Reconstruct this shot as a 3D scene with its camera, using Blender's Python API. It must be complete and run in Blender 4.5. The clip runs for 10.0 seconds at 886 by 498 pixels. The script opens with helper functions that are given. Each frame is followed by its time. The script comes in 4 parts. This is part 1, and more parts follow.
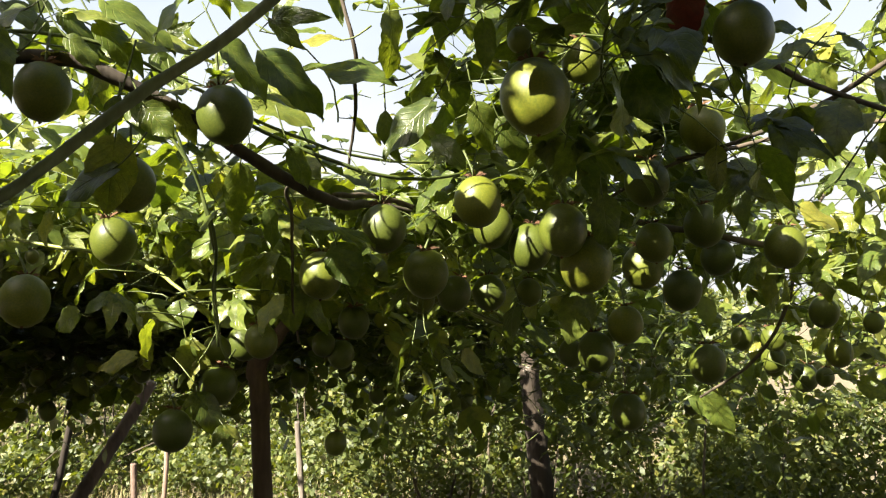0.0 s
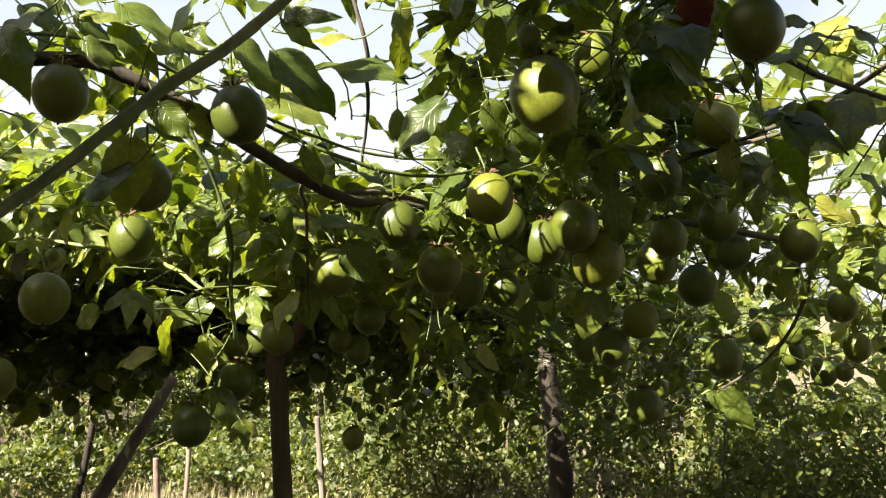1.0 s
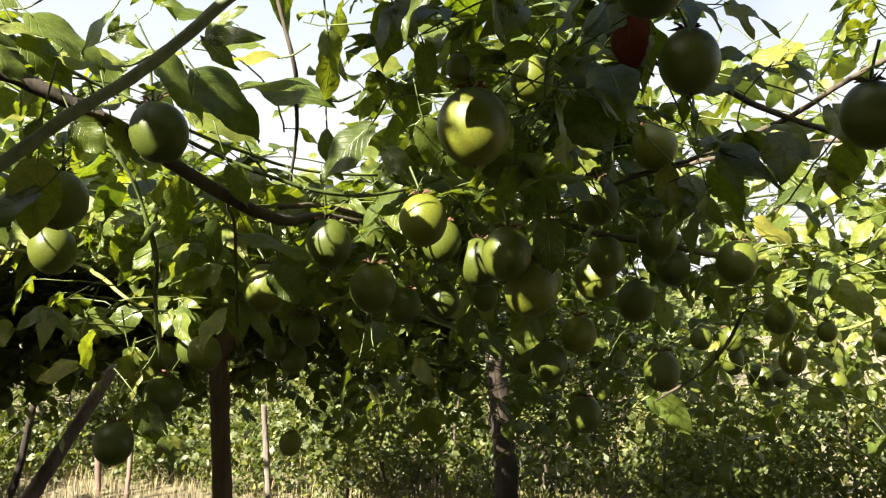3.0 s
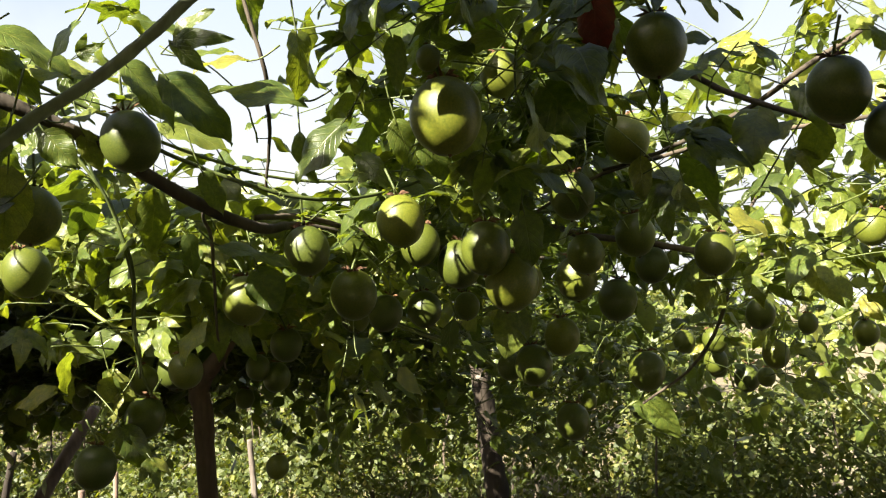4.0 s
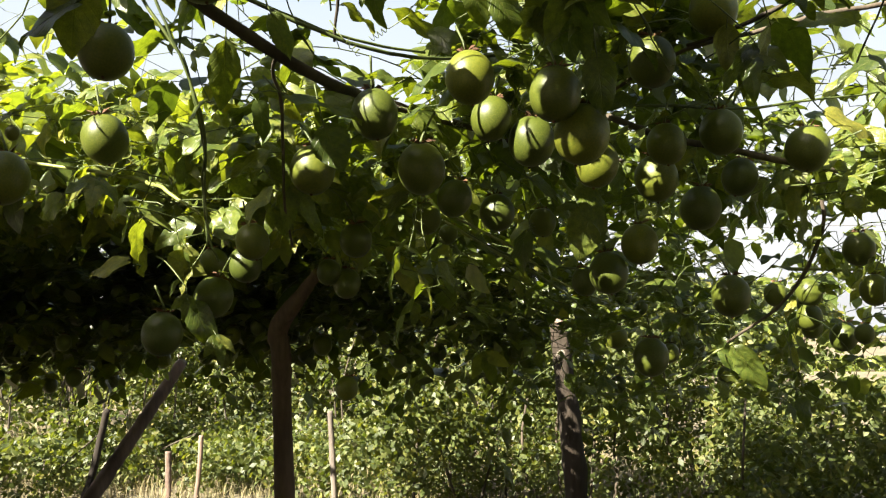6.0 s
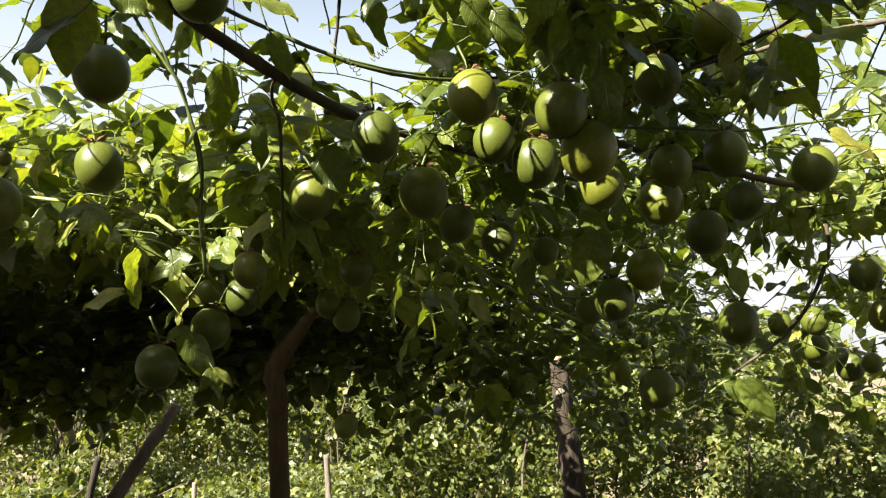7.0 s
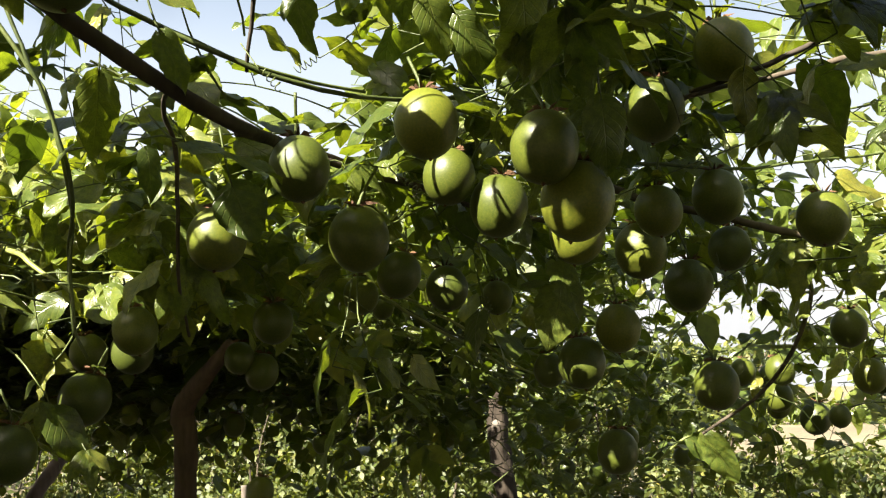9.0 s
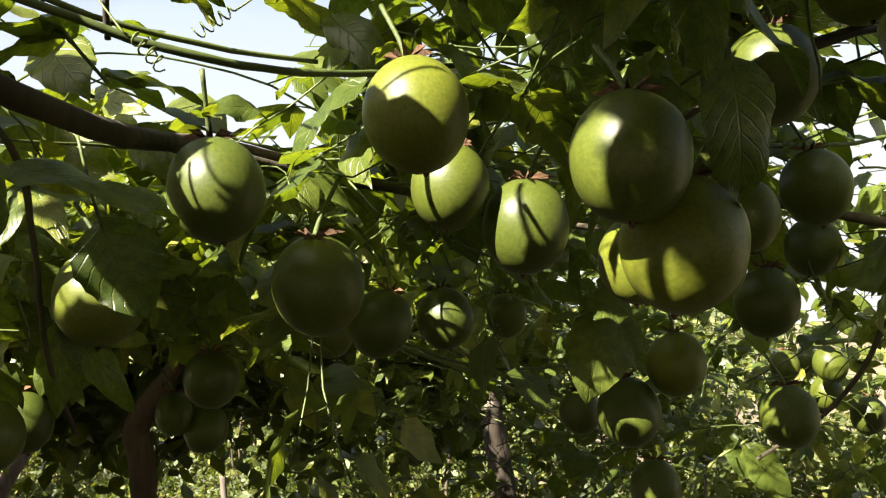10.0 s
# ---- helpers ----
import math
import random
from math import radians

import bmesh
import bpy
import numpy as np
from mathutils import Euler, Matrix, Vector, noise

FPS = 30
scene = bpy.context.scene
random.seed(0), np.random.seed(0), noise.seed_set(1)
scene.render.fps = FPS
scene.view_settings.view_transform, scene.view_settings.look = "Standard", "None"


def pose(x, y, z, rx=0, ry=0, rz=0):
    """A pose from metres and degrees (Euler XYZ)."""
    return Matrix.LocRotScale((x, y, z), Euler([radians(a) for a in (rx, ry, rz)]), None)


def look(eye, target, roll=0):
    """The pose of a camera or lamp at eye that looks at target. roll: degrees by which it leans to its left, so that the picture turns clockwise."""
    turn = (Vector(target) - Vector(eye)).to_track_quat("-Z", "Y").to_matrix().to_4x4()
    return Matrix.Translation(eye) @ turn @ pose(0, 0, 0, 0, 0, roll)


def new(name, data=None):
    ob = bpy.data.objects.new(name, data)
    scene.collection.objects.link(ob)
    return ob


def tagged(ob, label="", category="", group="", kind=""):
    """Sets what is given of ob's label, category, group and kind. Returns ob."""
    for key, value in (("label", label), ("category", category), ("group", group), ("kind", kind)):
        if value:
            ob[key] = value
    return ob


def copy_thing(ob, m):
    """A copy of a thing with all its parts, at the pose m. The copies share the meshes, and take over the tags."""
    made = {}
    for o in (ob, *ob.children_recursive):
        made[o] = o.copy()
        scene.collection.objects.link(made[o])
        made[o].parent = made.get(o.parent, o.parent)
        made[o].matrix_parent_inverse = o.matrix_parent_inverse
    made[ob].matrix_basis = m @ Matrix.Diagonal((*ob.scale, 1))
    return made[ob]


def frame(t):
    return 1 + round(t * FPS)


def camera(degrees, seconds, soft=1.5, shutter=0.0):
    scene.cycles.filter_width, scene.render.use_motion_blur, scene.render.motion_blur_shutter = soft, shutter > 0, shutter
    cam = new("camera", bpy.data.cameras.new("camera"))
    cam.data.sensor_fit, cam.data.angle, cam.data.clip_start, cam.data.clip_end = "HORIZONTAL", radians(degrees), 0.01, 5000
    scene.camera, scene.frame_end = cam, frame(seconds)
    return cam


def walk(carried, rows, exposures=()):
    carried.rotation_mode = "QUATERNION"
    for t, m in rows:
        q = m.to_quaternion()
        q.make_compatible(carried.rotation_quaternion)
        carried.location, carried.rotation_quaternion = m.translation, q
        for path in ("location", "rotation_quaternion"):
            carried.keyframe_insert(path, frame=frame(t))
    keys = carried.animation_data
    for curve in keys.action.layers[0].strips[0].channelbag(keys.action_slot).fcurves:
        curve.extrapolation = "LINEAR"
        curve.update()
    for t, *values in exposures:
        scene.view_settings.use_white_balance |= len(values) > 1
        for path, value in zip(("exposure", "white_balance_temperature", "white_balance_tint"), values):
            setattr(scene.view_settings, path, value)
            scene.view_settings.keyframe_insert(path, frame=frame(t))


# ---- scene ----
cam = camera(55.1, 10.0, soft=1.2)
PATH = [
    (0, (0.178, -0.016, 1.49), (-0.066, 1.964, 1.638), -0.3),
    (0.5, (0.18, -0.018, 1.489), (-0.078, 1.96, 1.631), -0.4),
    (1, (0.19, -0.024, 1.492), (-0.1, 1.95, 1.628), -0.5),
    (1.5, (0.19, -0.025, 1.485), (-0.117, 1.947, 1.62), 0),
    (2, (0.18, -0.001, 1.479), (-0.117, 1.975, 1.56), 0.5),
    (2.5, (0.198, -0.008, 1.507), (-0.053, 1.975, 1.576), 0.2),
    (3, (0.225, 0.01, 1.56), (0.036, 1.999, 1.65), 0.4),
    (3.2, (0.247, 0.025, 1.591), (0.072, 2.014, 1.708), 0.2),
    (4.3, (0.22, 0.014, 1.486), (0.083, 2.003, 1.647), -3),
    (4.5, (0.225, 0.036, 1.479), (0.089, 2.026, 1.631), -2.9),
    (5, (0.253, 0.042, 1.424), (0.04, 2.025, 1.576), -2),
    (5.5, (0.251, 0.086, 1.331), (-0.084, 2.051, 1.495), 0),
    (5.7, (0.252, 0.081, 1.302), (-0.096, 2.042, 1.477), 0.3),
    (6.8, (0.244, 0.088, 1.267), (-0.105, 2.04, 1.529), -0.5),
    (7, (0.229, 0.117, 1.256), (-0.106, 2.067, 1.55), -0.6),
    (7.5, (0.206, 0.204, 1.243), (-0.111, 2.145, 1.609), -1.2),
    (8, (0.198, 0.241, 1.287), (-0.099, 2.181, 1.673), -0.9),
    (8.5, (0.19, 0.301, 1.319), (-0.059, 2.251, 1.686), -0.4),
    (9, (0.169, 0.381, 1.368), (-0, 2.349, 1.681), -0.1),
    (9.5, (0.115, 0.553, 1.433), (0.004, 2.535, 1.678), -0.8),
    (10, (0.119, 0.741, 1.51), (-0.002, 2.728, 1.712), -2.6),
]
EXPOSURE = 2.70
walk(cam, [(t, look(eye, target, roll)) for t, eye, target, roll in PATH], [(0.0, EXPOSURE), (10.0, EXPOSURE)])

# ---- light ----
TO_SUN = Vector((-0.47, -0.64, 0.61)).normalized()
SUN_ELEV = math.asin(TO_SUN.z)
SUN_ROT = math.atan2(TO_SUN.x, TO_SUN.y)
world = bpy.data.worlds.new("world")
scene.world = world
world.use_nodes = True
wn = world.node_tree.nodes
sky = wn.new("ShaderNodeTexSky")
sky.sky_type = 'NISHITA'
sky.sun_disc = False
sky.sun_elevation = SUN_ELEV
sky.sun_rotation = SUN_ROT
sky.dust_density = 7.0
sky.air_density = 0.8
wl = world.node_tree.links
coords = wn.new("ShaderNodeTexCoord")
cloud = wn.new("ShaderNodeTexNoise")
cloud.inputs["Scale"].default_value, cloud.inputs["Detail"].default_value = 3.0, 6.0
wl.new(coords.outputs["Generated"], cloud.inputs[0])
cover = wn.new("ShaderNodeValToRGB")
cover.color_ramp.elements[0].position, cover.color_ramp.elements[1].position = 0.22, 0.52
cover.color_ramp.elements[0].color = (0.55, 0.55, 0.55, 1)
wl.new(cloud.outputs[0], cover.inputs[0])
veil = wn.new("ShaderNodeMix")
veil.data_type = 'RGBA'
tint = wn.new("ShaderNodeMix")  # thin bright haze, white low down and bluer above
tint.data_type = 'RGBA'
tint.inputs[6].default_value = (5.8, 5.8, 5.8, 1)
tint.inputs[7].default_value = (3.9, 4.6, 5.5, 1)
rise = wn.new("ShaderNodeMapRange")
rise.inputs["From Min"].default_value, rise.inputs["From Max"].default_value = 0.12, 0.42
wl.new(tint.outputs[2], veil.inputs[7])
height = wn.new("ShaderNodeSeparateXYZ")  # the haze thins out upwards
wl.new(coords.outputs["Generated"], height.inputs[0])
thin = wn.new("ShaderNodeMapRange")
thin.inputs["From Min"].default_value, thin.inputs["From Max"].default_value = 0.36, 0.62
thin.inputs["To Min"].default_value, thin.inputs["To Max"].default_value = 1.0, 0.03
wl.new(height.outputs[2], thin.inputs[0])
wl.new(height.outputs[2], rise.inputs[0])
wl.new(rise.outputs[0], tint.inputs[0])
share = wn.new("ShaderNodeMath")
share.operation = 'MULTIPLY'
wl.new(cover.outputs[0], share.inputs[0])
wl.new(thin.outputs[0], share.inputs[1])
wl.new(share.outputs[0], veil.inputs[0])
wl.new(sky.outputs[0], veil.inputs[6])
wl.new(veil.outputs[2], wn["Background"].inputs[0])
wn["Background"].inputs[1].default_value = 0.03
sun = new("sun", bpy.data.lights.new("sun", 'SUN'))
sun.data.energy = 5.0
sun.data.angle = radians(0.55)
sun.data.color = (1.0, 0.92, 0.76)
sun.matrix_world = look(TO_SUN * 20, (0, 0, 0))


# ---- materials ----
def material(name):
    m = bpy.data.materials.new(name)
    m.use_nodes = True
    nt = m.node_tree
    return m, nt, nt.nodes["Principled BSDF"], nt.nodes["Material Output"]


def node(nt, kind, links=(), **values):
    n = nt.nodes.new(kind)
    for key, val in values.items():
        n.inputs[key.replace("_", " ")].default_value = val
    for sock, src in links:
        nt.links.new(src, n.inputs[sock])
    return n


def ramp(nt, src, stops):
    n = nt.nodes.new("ShaderNodeValToRGB")
    e = n.color_ramp.elements
    while len(e) < len(stops):
        e.new(0.5)
    for el, (p, c) in zip(e, stops):
        el.position, el.color = p, (*c, 1)
    nt.links.new(src, n.inputs[0])
    return n.outputs[0]


def maths(nt, op, a, b=None):
    n = nt.nodes.new("ShaderNodeMath")
    n.operation = op
    for i, v in enumerate((a, b)):
        if v is None:
            continue
        if isinstance(v, (int, float)):
            n.inputs[i].default_value = v
        else:
            nt.links.new(v, n.inputs[i])
    return n.outputs[0]


def mixed(nt, fac, a, b, blend='MIX'):
    n = nt.nodes.new("ShaderNodeMix")
    n.data_type, n.blend_type = 'RGBA', blend
    for i, v in ((0, fac), (6, a), (7, b)):
        if isinstance(v, (int, float)):
            n.inputs[i].default_value = v
        elif isinstance(v, tuple):
            n.inputs[i].default_value = (*v, 1)
        else:
            nt.links.new(v, n.inputs[i])
    return n.outputs[2]


def random_value(nt):
    """One random number for each piece, whether an object of its own or an island of a joined mesh."""
    info = nt.nodes.new("ShaderNodeObjectInfo")
    geo = nt.nodes.new("ShaderNodeNewGeometry")
    return maths(nt, 'FRACT', maths(nt, 'ADD', info.outputs["Random"], geo.outputs["Random Per Island"]))


def leaf_material(name, dark, mid, light, glow, clear=0.26, rough=0.33):
    m, nt, bsdf, out = material(name)
    rnd = random_value(nt)
    base = ramp(nt, rnd, [(0.0, dark), (0.55, mid), (0.93, light), (1.0, (light[0] * 1.3, light[1] * 1.1, light[2]))])
    uv = nt.nodes.new("ShaderNodeUVMap")
    sep = node(nt, "ShaderNodeSeparateXYZ", [(0, uv.outputs[0])])
    across = maths(nt, 'ABSOLUTE', maths(nt, 'SUBTRACT', sep.outputs[0], 0.5))
    rib = maths(nt, 'SUBTRACT', 1.0, maths(nt, 'MINIMUM', maths(nt, 'MULTIPLY', across, 40.0), 1.0))
    side = maths(nt, 'PINGPONG', maths(nt, 'SUBTRACT', maths(nt, 'MULTIPLY', sep.outputs[1], 7.0), maths(nt, 'MULTIPLY', across, 5.0)), 0.5)
    side = maths(nt, 'SUBTRACT', 1.0, maths(nt, 'MINIMUM', maths(nt, 'MULTIPLY', side, 9.0), 1.0))
    vein = maths(nt, 'MAXIMUM', rib, maths(nt, 'MULTIPLY', side, 0.6))
    coord = nt.nodes.new("ShaderNodeTexCoord")
    grain = node(nt, "ShaderNodeTexNoise", [(0, coord.outputs["Object"])], Scale=60.0, Detail=4.0)
    blot = node(nt, "ShaderNodeTexNoise", [(0, coord.outputs["Object"])], Scale=9.0, Detail=3.0)
    col = mixed(nt, maths(nt, 'MULTIPLY', vein, 0.35), base, (light[0] * 1.6, light[1] * 1.25, light[2] * 1.4))
    col = mixed(nt, 1.0, col, ramp(nt, grain.outputs[0], [(0.3, (0.75, 0.75, 0.75)), (0.7, (1.2, 1.2, 1.2))]), 'MULTIPLY')
    col = mixed(nt, 1.0, col, ramp(nt, blot.outputs[0], [(0.35, (0.8, 0.85, 0.8)), (0.7, (1.2, 1.12, 1.0))]), 'MULTIPLY')
    nt.links.new(col, bsdf.inputs["Base Color"])
    bsdf.inputs["Roughness"].default_value = rough
    bsdf.inputs["Specular IOR Level"].default_value = 0.45
    bump = node(nt, "ShaderNodeBump", [("Height", maths(nt, 'SUBTRACT', maths(nt, 'MULTIPLY', grain.outputs[0], 0.3), maths(nt, 'MULTIPLY', vein, 0.7)))], Strength=0.45, Distance=0.002)
    nt.links.new(bump.outputs[0], bsdf.inputs["Normal"])
    through_col = mixed(nt, 1.0, mixed(nt, rnd, glow, (glow[0] * 1.35, glow[1] * 1.1, glow[2])), mixed(nt, maths(nt, 'MULTIPLY', vein, 0.5), (1.0, 1.0, 1.0), (0.35, 0.42, 0.3)), 'MULTIPLY')
    through_col = mixed(nt, 1.0, through_col, ramp(nt, blot.outputs[0], [(0.32, (0.55, 0.6, 0.6)), (0.68, (1.15, 1.1, 1.0))]), 'MULTIPLY')
    through_col = mixed(nt, 1.0, through_col, ramp(nt, grain.outputs[0], [(0.3, (0.7, 0.72, 0.7)), (0.7, (1.15, 1.12, 1.0))]), 'MULTIPLY')
    trans = node(nt, "ShaderNodeBsdfTranslucent", [("Color", through_col), ("Normal", bump.outputs[0])])
    both = node(nt, "ShaderNodeMixShader", [(1, bsdf.outputs[0]), (2, trans.outputs[0])])
    both.inputs[0].default_value = clear
    nt.links.new(both.outputs[0], out.inputs[0])
    return m


def plain_material(name, stops, scale, rough, bump_scale, bump, stretch=(1, 1, 1), spec=0.4):
    m, nt, bsdf, out = material(name)
    coord = nt.nodes.new("ShaderNodeTexCoord")
    mapn = node(nt, "ShaderNodeMapping", [(0, coord.outputs["Object"])])
    mapn.inputs["Scale"].default_value = stretch
    big = node(nt, "ShaderNodeTexNoise", [(0, mapn.outputs[0])], Scale=scale, Detail=6.0)
    fine = node(nt, "ShaderNodeTexNoise", [(0, mapn.outputs[0])], Scale=bump_scale, Detail=5.0)
    rnd = random_value(nt)
    fac = maths(nt, 'ADD', maths(nt, 'MULTIPLY', big.outputs[0], 0.75), maths(nt, 'MULTIPLY', rnd, 0.25))
    col = ramp(nt, fac, stops)
    col = mixed(nt, 1.0, col, ramp(nt, fine.outputs[0], [(0.3, (0.72, 0.72, 0.72)), (0.7, (1.2, 1.2, 1.2))]), 'MULTIPLY')
    nt.links.new(col, bsdf.inputs["Base Color"])
    bsdf.inputs["Roughness"].default_value = rough
    bsdf.inputs["Specular IOR Level"].default_value = spec
    bn = node(nt, "ShaderNodeBump", [("Height", fine.outputs[0])], Strength=0.6, Distance=bump)
    nt.links.new(bn.outputs[0], bsdf.inputs["Normal"])
    return m


def fruit_material():
    m, nt, bsdf, out = material("fruit_skin")
    info = nt.nodes.new("ShaderNodeObjectInfo")
    rnd = info.outputs["Random"]
    coord = nt.nodes.new("ShaderNodeTexCoord")
    base = ramp(nt, rnd, [(0.0, (0.043, 0.058, 0.0095)), (0.5, (0.064, 0.079, 0.0105)), (0.85, (0.084, 0.099, 0.012)), (1.0, (0.108, 0.120, 0.013))])
    cloud = node(nt, "ShaderNodeTexNoise", [(0, coord.outputs["Object"])], Scale=26.0, Detail=5.0)
    speck = node(nt, "ShaderNodeTexVoronoi", [(0, coord.outputs["Object"])], Scale=330.0)
    dots = maths(nt, 'LESS_THAN', speck.outputs["Distance"], 0.16)
    scar = node(nt, "ShaderNodeTexNoise", [(0, coord.outputs["Object"])], Scale=70.0, Detail=8.0, Roughness=0.7)
    col = mixed(nt, 1.0, base, ramp(nt, cloud.outputs[0], [(0.3, (0.72, 0.8, 0.75)), (0.72, (1.25, 1.15, 1.1))]), 'MULTIPLY')
    col = mixed(nt, maths(nt, 'MULTIPLY', dots, 0.22), col, (0.24, 0.27, 0.12))
    col = mixed(nt, maths(nt, 'MULTIPLY', ramp(nt, scar.outputs[0], [(0.66, (0, 0, 0)), (0.72, (1, 1, 1))]), 0.4), col, (0.16, 0.12, 0.05))
    nt.links.new(col, bsdf.inputs["Base Color"])
    bsdf.inputs["Roughness"].default_value = 0.38
    bsdf.inputs["Specular IOR Level"].default_value = 0.38
    nt.links.new(ramp(nt, scar.outputs[0], [(0.3, (0.3, 0.3, 0.3)), (0.7, (0.5, 0.5, 0.5))]), bsdf.inputs["Roughness"])
    bn = node(nt, "ShaderNodeBump", [("Height", scar.outputs[0])], Strength=0.12, Distance=0.001)
    nt.links.new(bn.outputs[0], bsdf.inputs["Normal"])
    return m


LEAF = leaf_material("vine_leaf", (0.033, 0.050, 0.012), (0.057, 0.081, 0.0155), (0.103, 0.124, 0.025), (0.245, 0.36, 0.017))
# brighter copy of the vine leaf: sunlight on the foliage put into its colour
LEAF_BRIGHT = leaf_material("bright_leaf", (0.054, 0.080, 0.0175), (0.086, 0.117, 0.022), (0.140, 0.157, 0.034), (0.31, 0.42, 0.022), 0.32)
LEAF_FIELD = leaf_material("field_leaf", (0.030, 0.044, 0.012), (0.055, 0.075, 0.017), (0.110, 0.120, 0.031), (0.24, 0.33, 0.022), 0.26, 0.5)
LEAF_DRY = leaf_material("dry_leaf", (0.055, 0.012, 0.008), (0.075, 0.016, 0.010), (0.09, 0.022, 0.012), (0.25, 0.03, 0.015), 0.25)
SKIN = fruit_material()
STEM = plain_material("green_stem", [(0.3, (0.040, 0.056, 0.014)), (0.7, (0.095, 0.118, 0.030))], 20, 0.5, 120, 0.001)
# yellower, brighter stem for sunlit shoots, with part of the sunlight in its colour
STEM_YELLOW_BRIGHT = plain_material("bright_yellow_green_stem", [(0.3, (0.13, 0.16, 0.036)), (0.7, (0.22, 0.245, 0.06))], 20, 0.5, 120, 0.001)
CANE = plain_material("grey_green_cane", [(0.3, (0.115, 0.140, 0.075)), (0.7, (0.24, 0.27, 0.155))], 16, 0.6, 110, 0.001, (1, 1, 0.4))
BARK = plain_material("vine_bark", [(0.3, (0.028, 0.022, 0.015)), (0.7, (0.085, 0.066, 0.046))], 14, 0.85, 90, 0.003, (1, 1, 0.3))
WOOD = plain_material("post_wood", [(0.3, (0.010, 0.007, 0.005)), (0.7, (0.036, 0.026, 0.017))], 6, 0.9, 50, 0.006, (1, 1, 0.15))
TRUNK = plain_material("smooth_brown_bark", [(0.3, (0.05, 0.031, 0.022)), (0.7, (0.12, 0.078, 0.055))], 7, 0.8, 60, 0.004, (1, 1, 0.25))
GREY_WOOD = plain_material("grey_brown_wood", [(0.3, (0.075, 0.050, 0.038)), (0.7, (0.25, 0.175, 0.135))], 7, 0.9, 50, 0.006, (1, 1, 0.2))
PALE_WOOD = plain_material("weathered_wood", [(0.3, (0.10, 0.083, 0.068)), (0.7, (0.25, 0.215, 0.175))], 6, 0.9, 50, 0.006, (1, 1, 0.15))
CALYX = plain_material("dry_calyx", [(0.3, (0.04, 0.018, 0.011)), (0.7, (0.17, 0.088, 0.04))], 60, 0.9, 300, 0.001)
WIRE = plain_material("trellis_wire", [(0.3, (0.05, 0.045, 0.04)), (0.7, (0.14, 0.12, 0.10))], 40, 0.6, 200, 0.0005)
GRASS = plain_material("grass_blades", [(0.3, (0.075, 0.085, 0.028)), (0.7, (0.27, 0.21, 0.11))], 0.8, 0.7, 20, 0.002)
SOIL = plain_material("dry_soil", [(0.3, (0.12, 0.095, 0.062)), (0.5, (0.16, 0.135, 0.085)), (0.7, (0.27, 0.215, 0.155))], 0.35, 0.95, 9, 0.03)


# ---- mesh tools ----
rng = np.random.default_rng(11)


def mesh_from(name, verts, faces, mat, uvs=None, smooth=True):
    me = bpy.data.meshes.new(name)
    me.from_pydata(verts, [], faces)
    if uvs is not None:
        lay = me.uv_layers.new(name="UVMap")
        idx = np.empty(len(me.loops), dtype=np.int32)
        me.loops.foreach_get("vertex_index", idx)
        lay.data.foreach_set("uv", np.asarray(uvs, dtype=np.float32)[idx].ravel())
    me.polygons.foreach_set("use_smooth", np.full(len(me.polygons), smooth))
    me.materials.append(mat)
    me.update()
    return me


def child(name, mesh, parent, label="", matrix=None):
    ob = new(name, mesh)
    ob.parent = parent
    if matrix is not None:
        ob.matrix_basis = matrix
    return tagged(ob, label)


def tube(points, radii, sides=6, knobs=0.0):
    """Vertices and faces of a tapered round stem through the points."""
    p = np.asarray(points, float)
    n = len(p)
    r = np.interp(np.linspace(0, 1, n), np.linspace(0, 1, len(radii)), radii)
    if knobs:
        r = r * (1 + knobs * (rng.random(n) - 0.4))
    d = np.gradient(p, axis=0)
    d /= np.linalg.norm(d, axis=1)[:, None] + 1e-9
    ref = np.array((0.31, 0.17, 0.93)) if abs(d[0][2]) < 0.8 else np.array((0.9, 0.3, 0.1))
    a = np.cross(d, ref)
    a /= np.linalg.norm(a, axis=1)[:, None] + 1e-9
    b = np.cross(d, a)
    ang = np.arange(sides) * 2 * math.pi / sides
    v = p[:, None] + r[:, None, None] * (np.cos(ang)[None, :, None] * a[:, None] + np.sin(ang)[None, :, None] * b[:, None])
    faces = [(i * sides + k, i * sides + (k + 1) % sides, (i + 1) * sides + (k + 1) % sides, (i + 1) * sides + k) for i in range(n - 1) for k in range(sides)]
    faces += [tuple(range(sides))[::-1], tuple(range((n - 1) * sides, n * sides))]
    return v.reshape(-1, 3), faces


def spline(points, n=24):
    """A smooth line through the control points."""
    p = np.asarray(points, float)
    p = np.vstack([2 * p[0] - p[1], p, 2 * p[-1] - p[-2]])
    out = []
    segs = len(p) - 3
    for i in range(segs):
        a, b, c, d = p[i:i + 4]
        k = max(2, n // segs)
        for u in np.arange(k) / k:
            out.append(0.5 * (2 * b + (c - a) * u + (2 * a - 5 * b + 4 * c - d) * u * u + (3 * b - a - 3 * c + d) * u ** 3))
    out.append(p[-2])
    return np.array(out)


class Pile:
    """Gathers vertices and faces for one joined mesh."""

    def __init__(self):
        self.v, self.f, self.n = [], [], 0

    def add(self, vf):
        v, f = vf
        self.v.append(np.asarray(v))
        self.f.extend([tuple(i + self.n for i in face) for face in f])
        self.n += len(v)

    def mesh(self, name, mat, smooth=True):
        return mesh_from(name, np.concatenate(self.v).tolist(), self.f, mat, smooth=smooth)


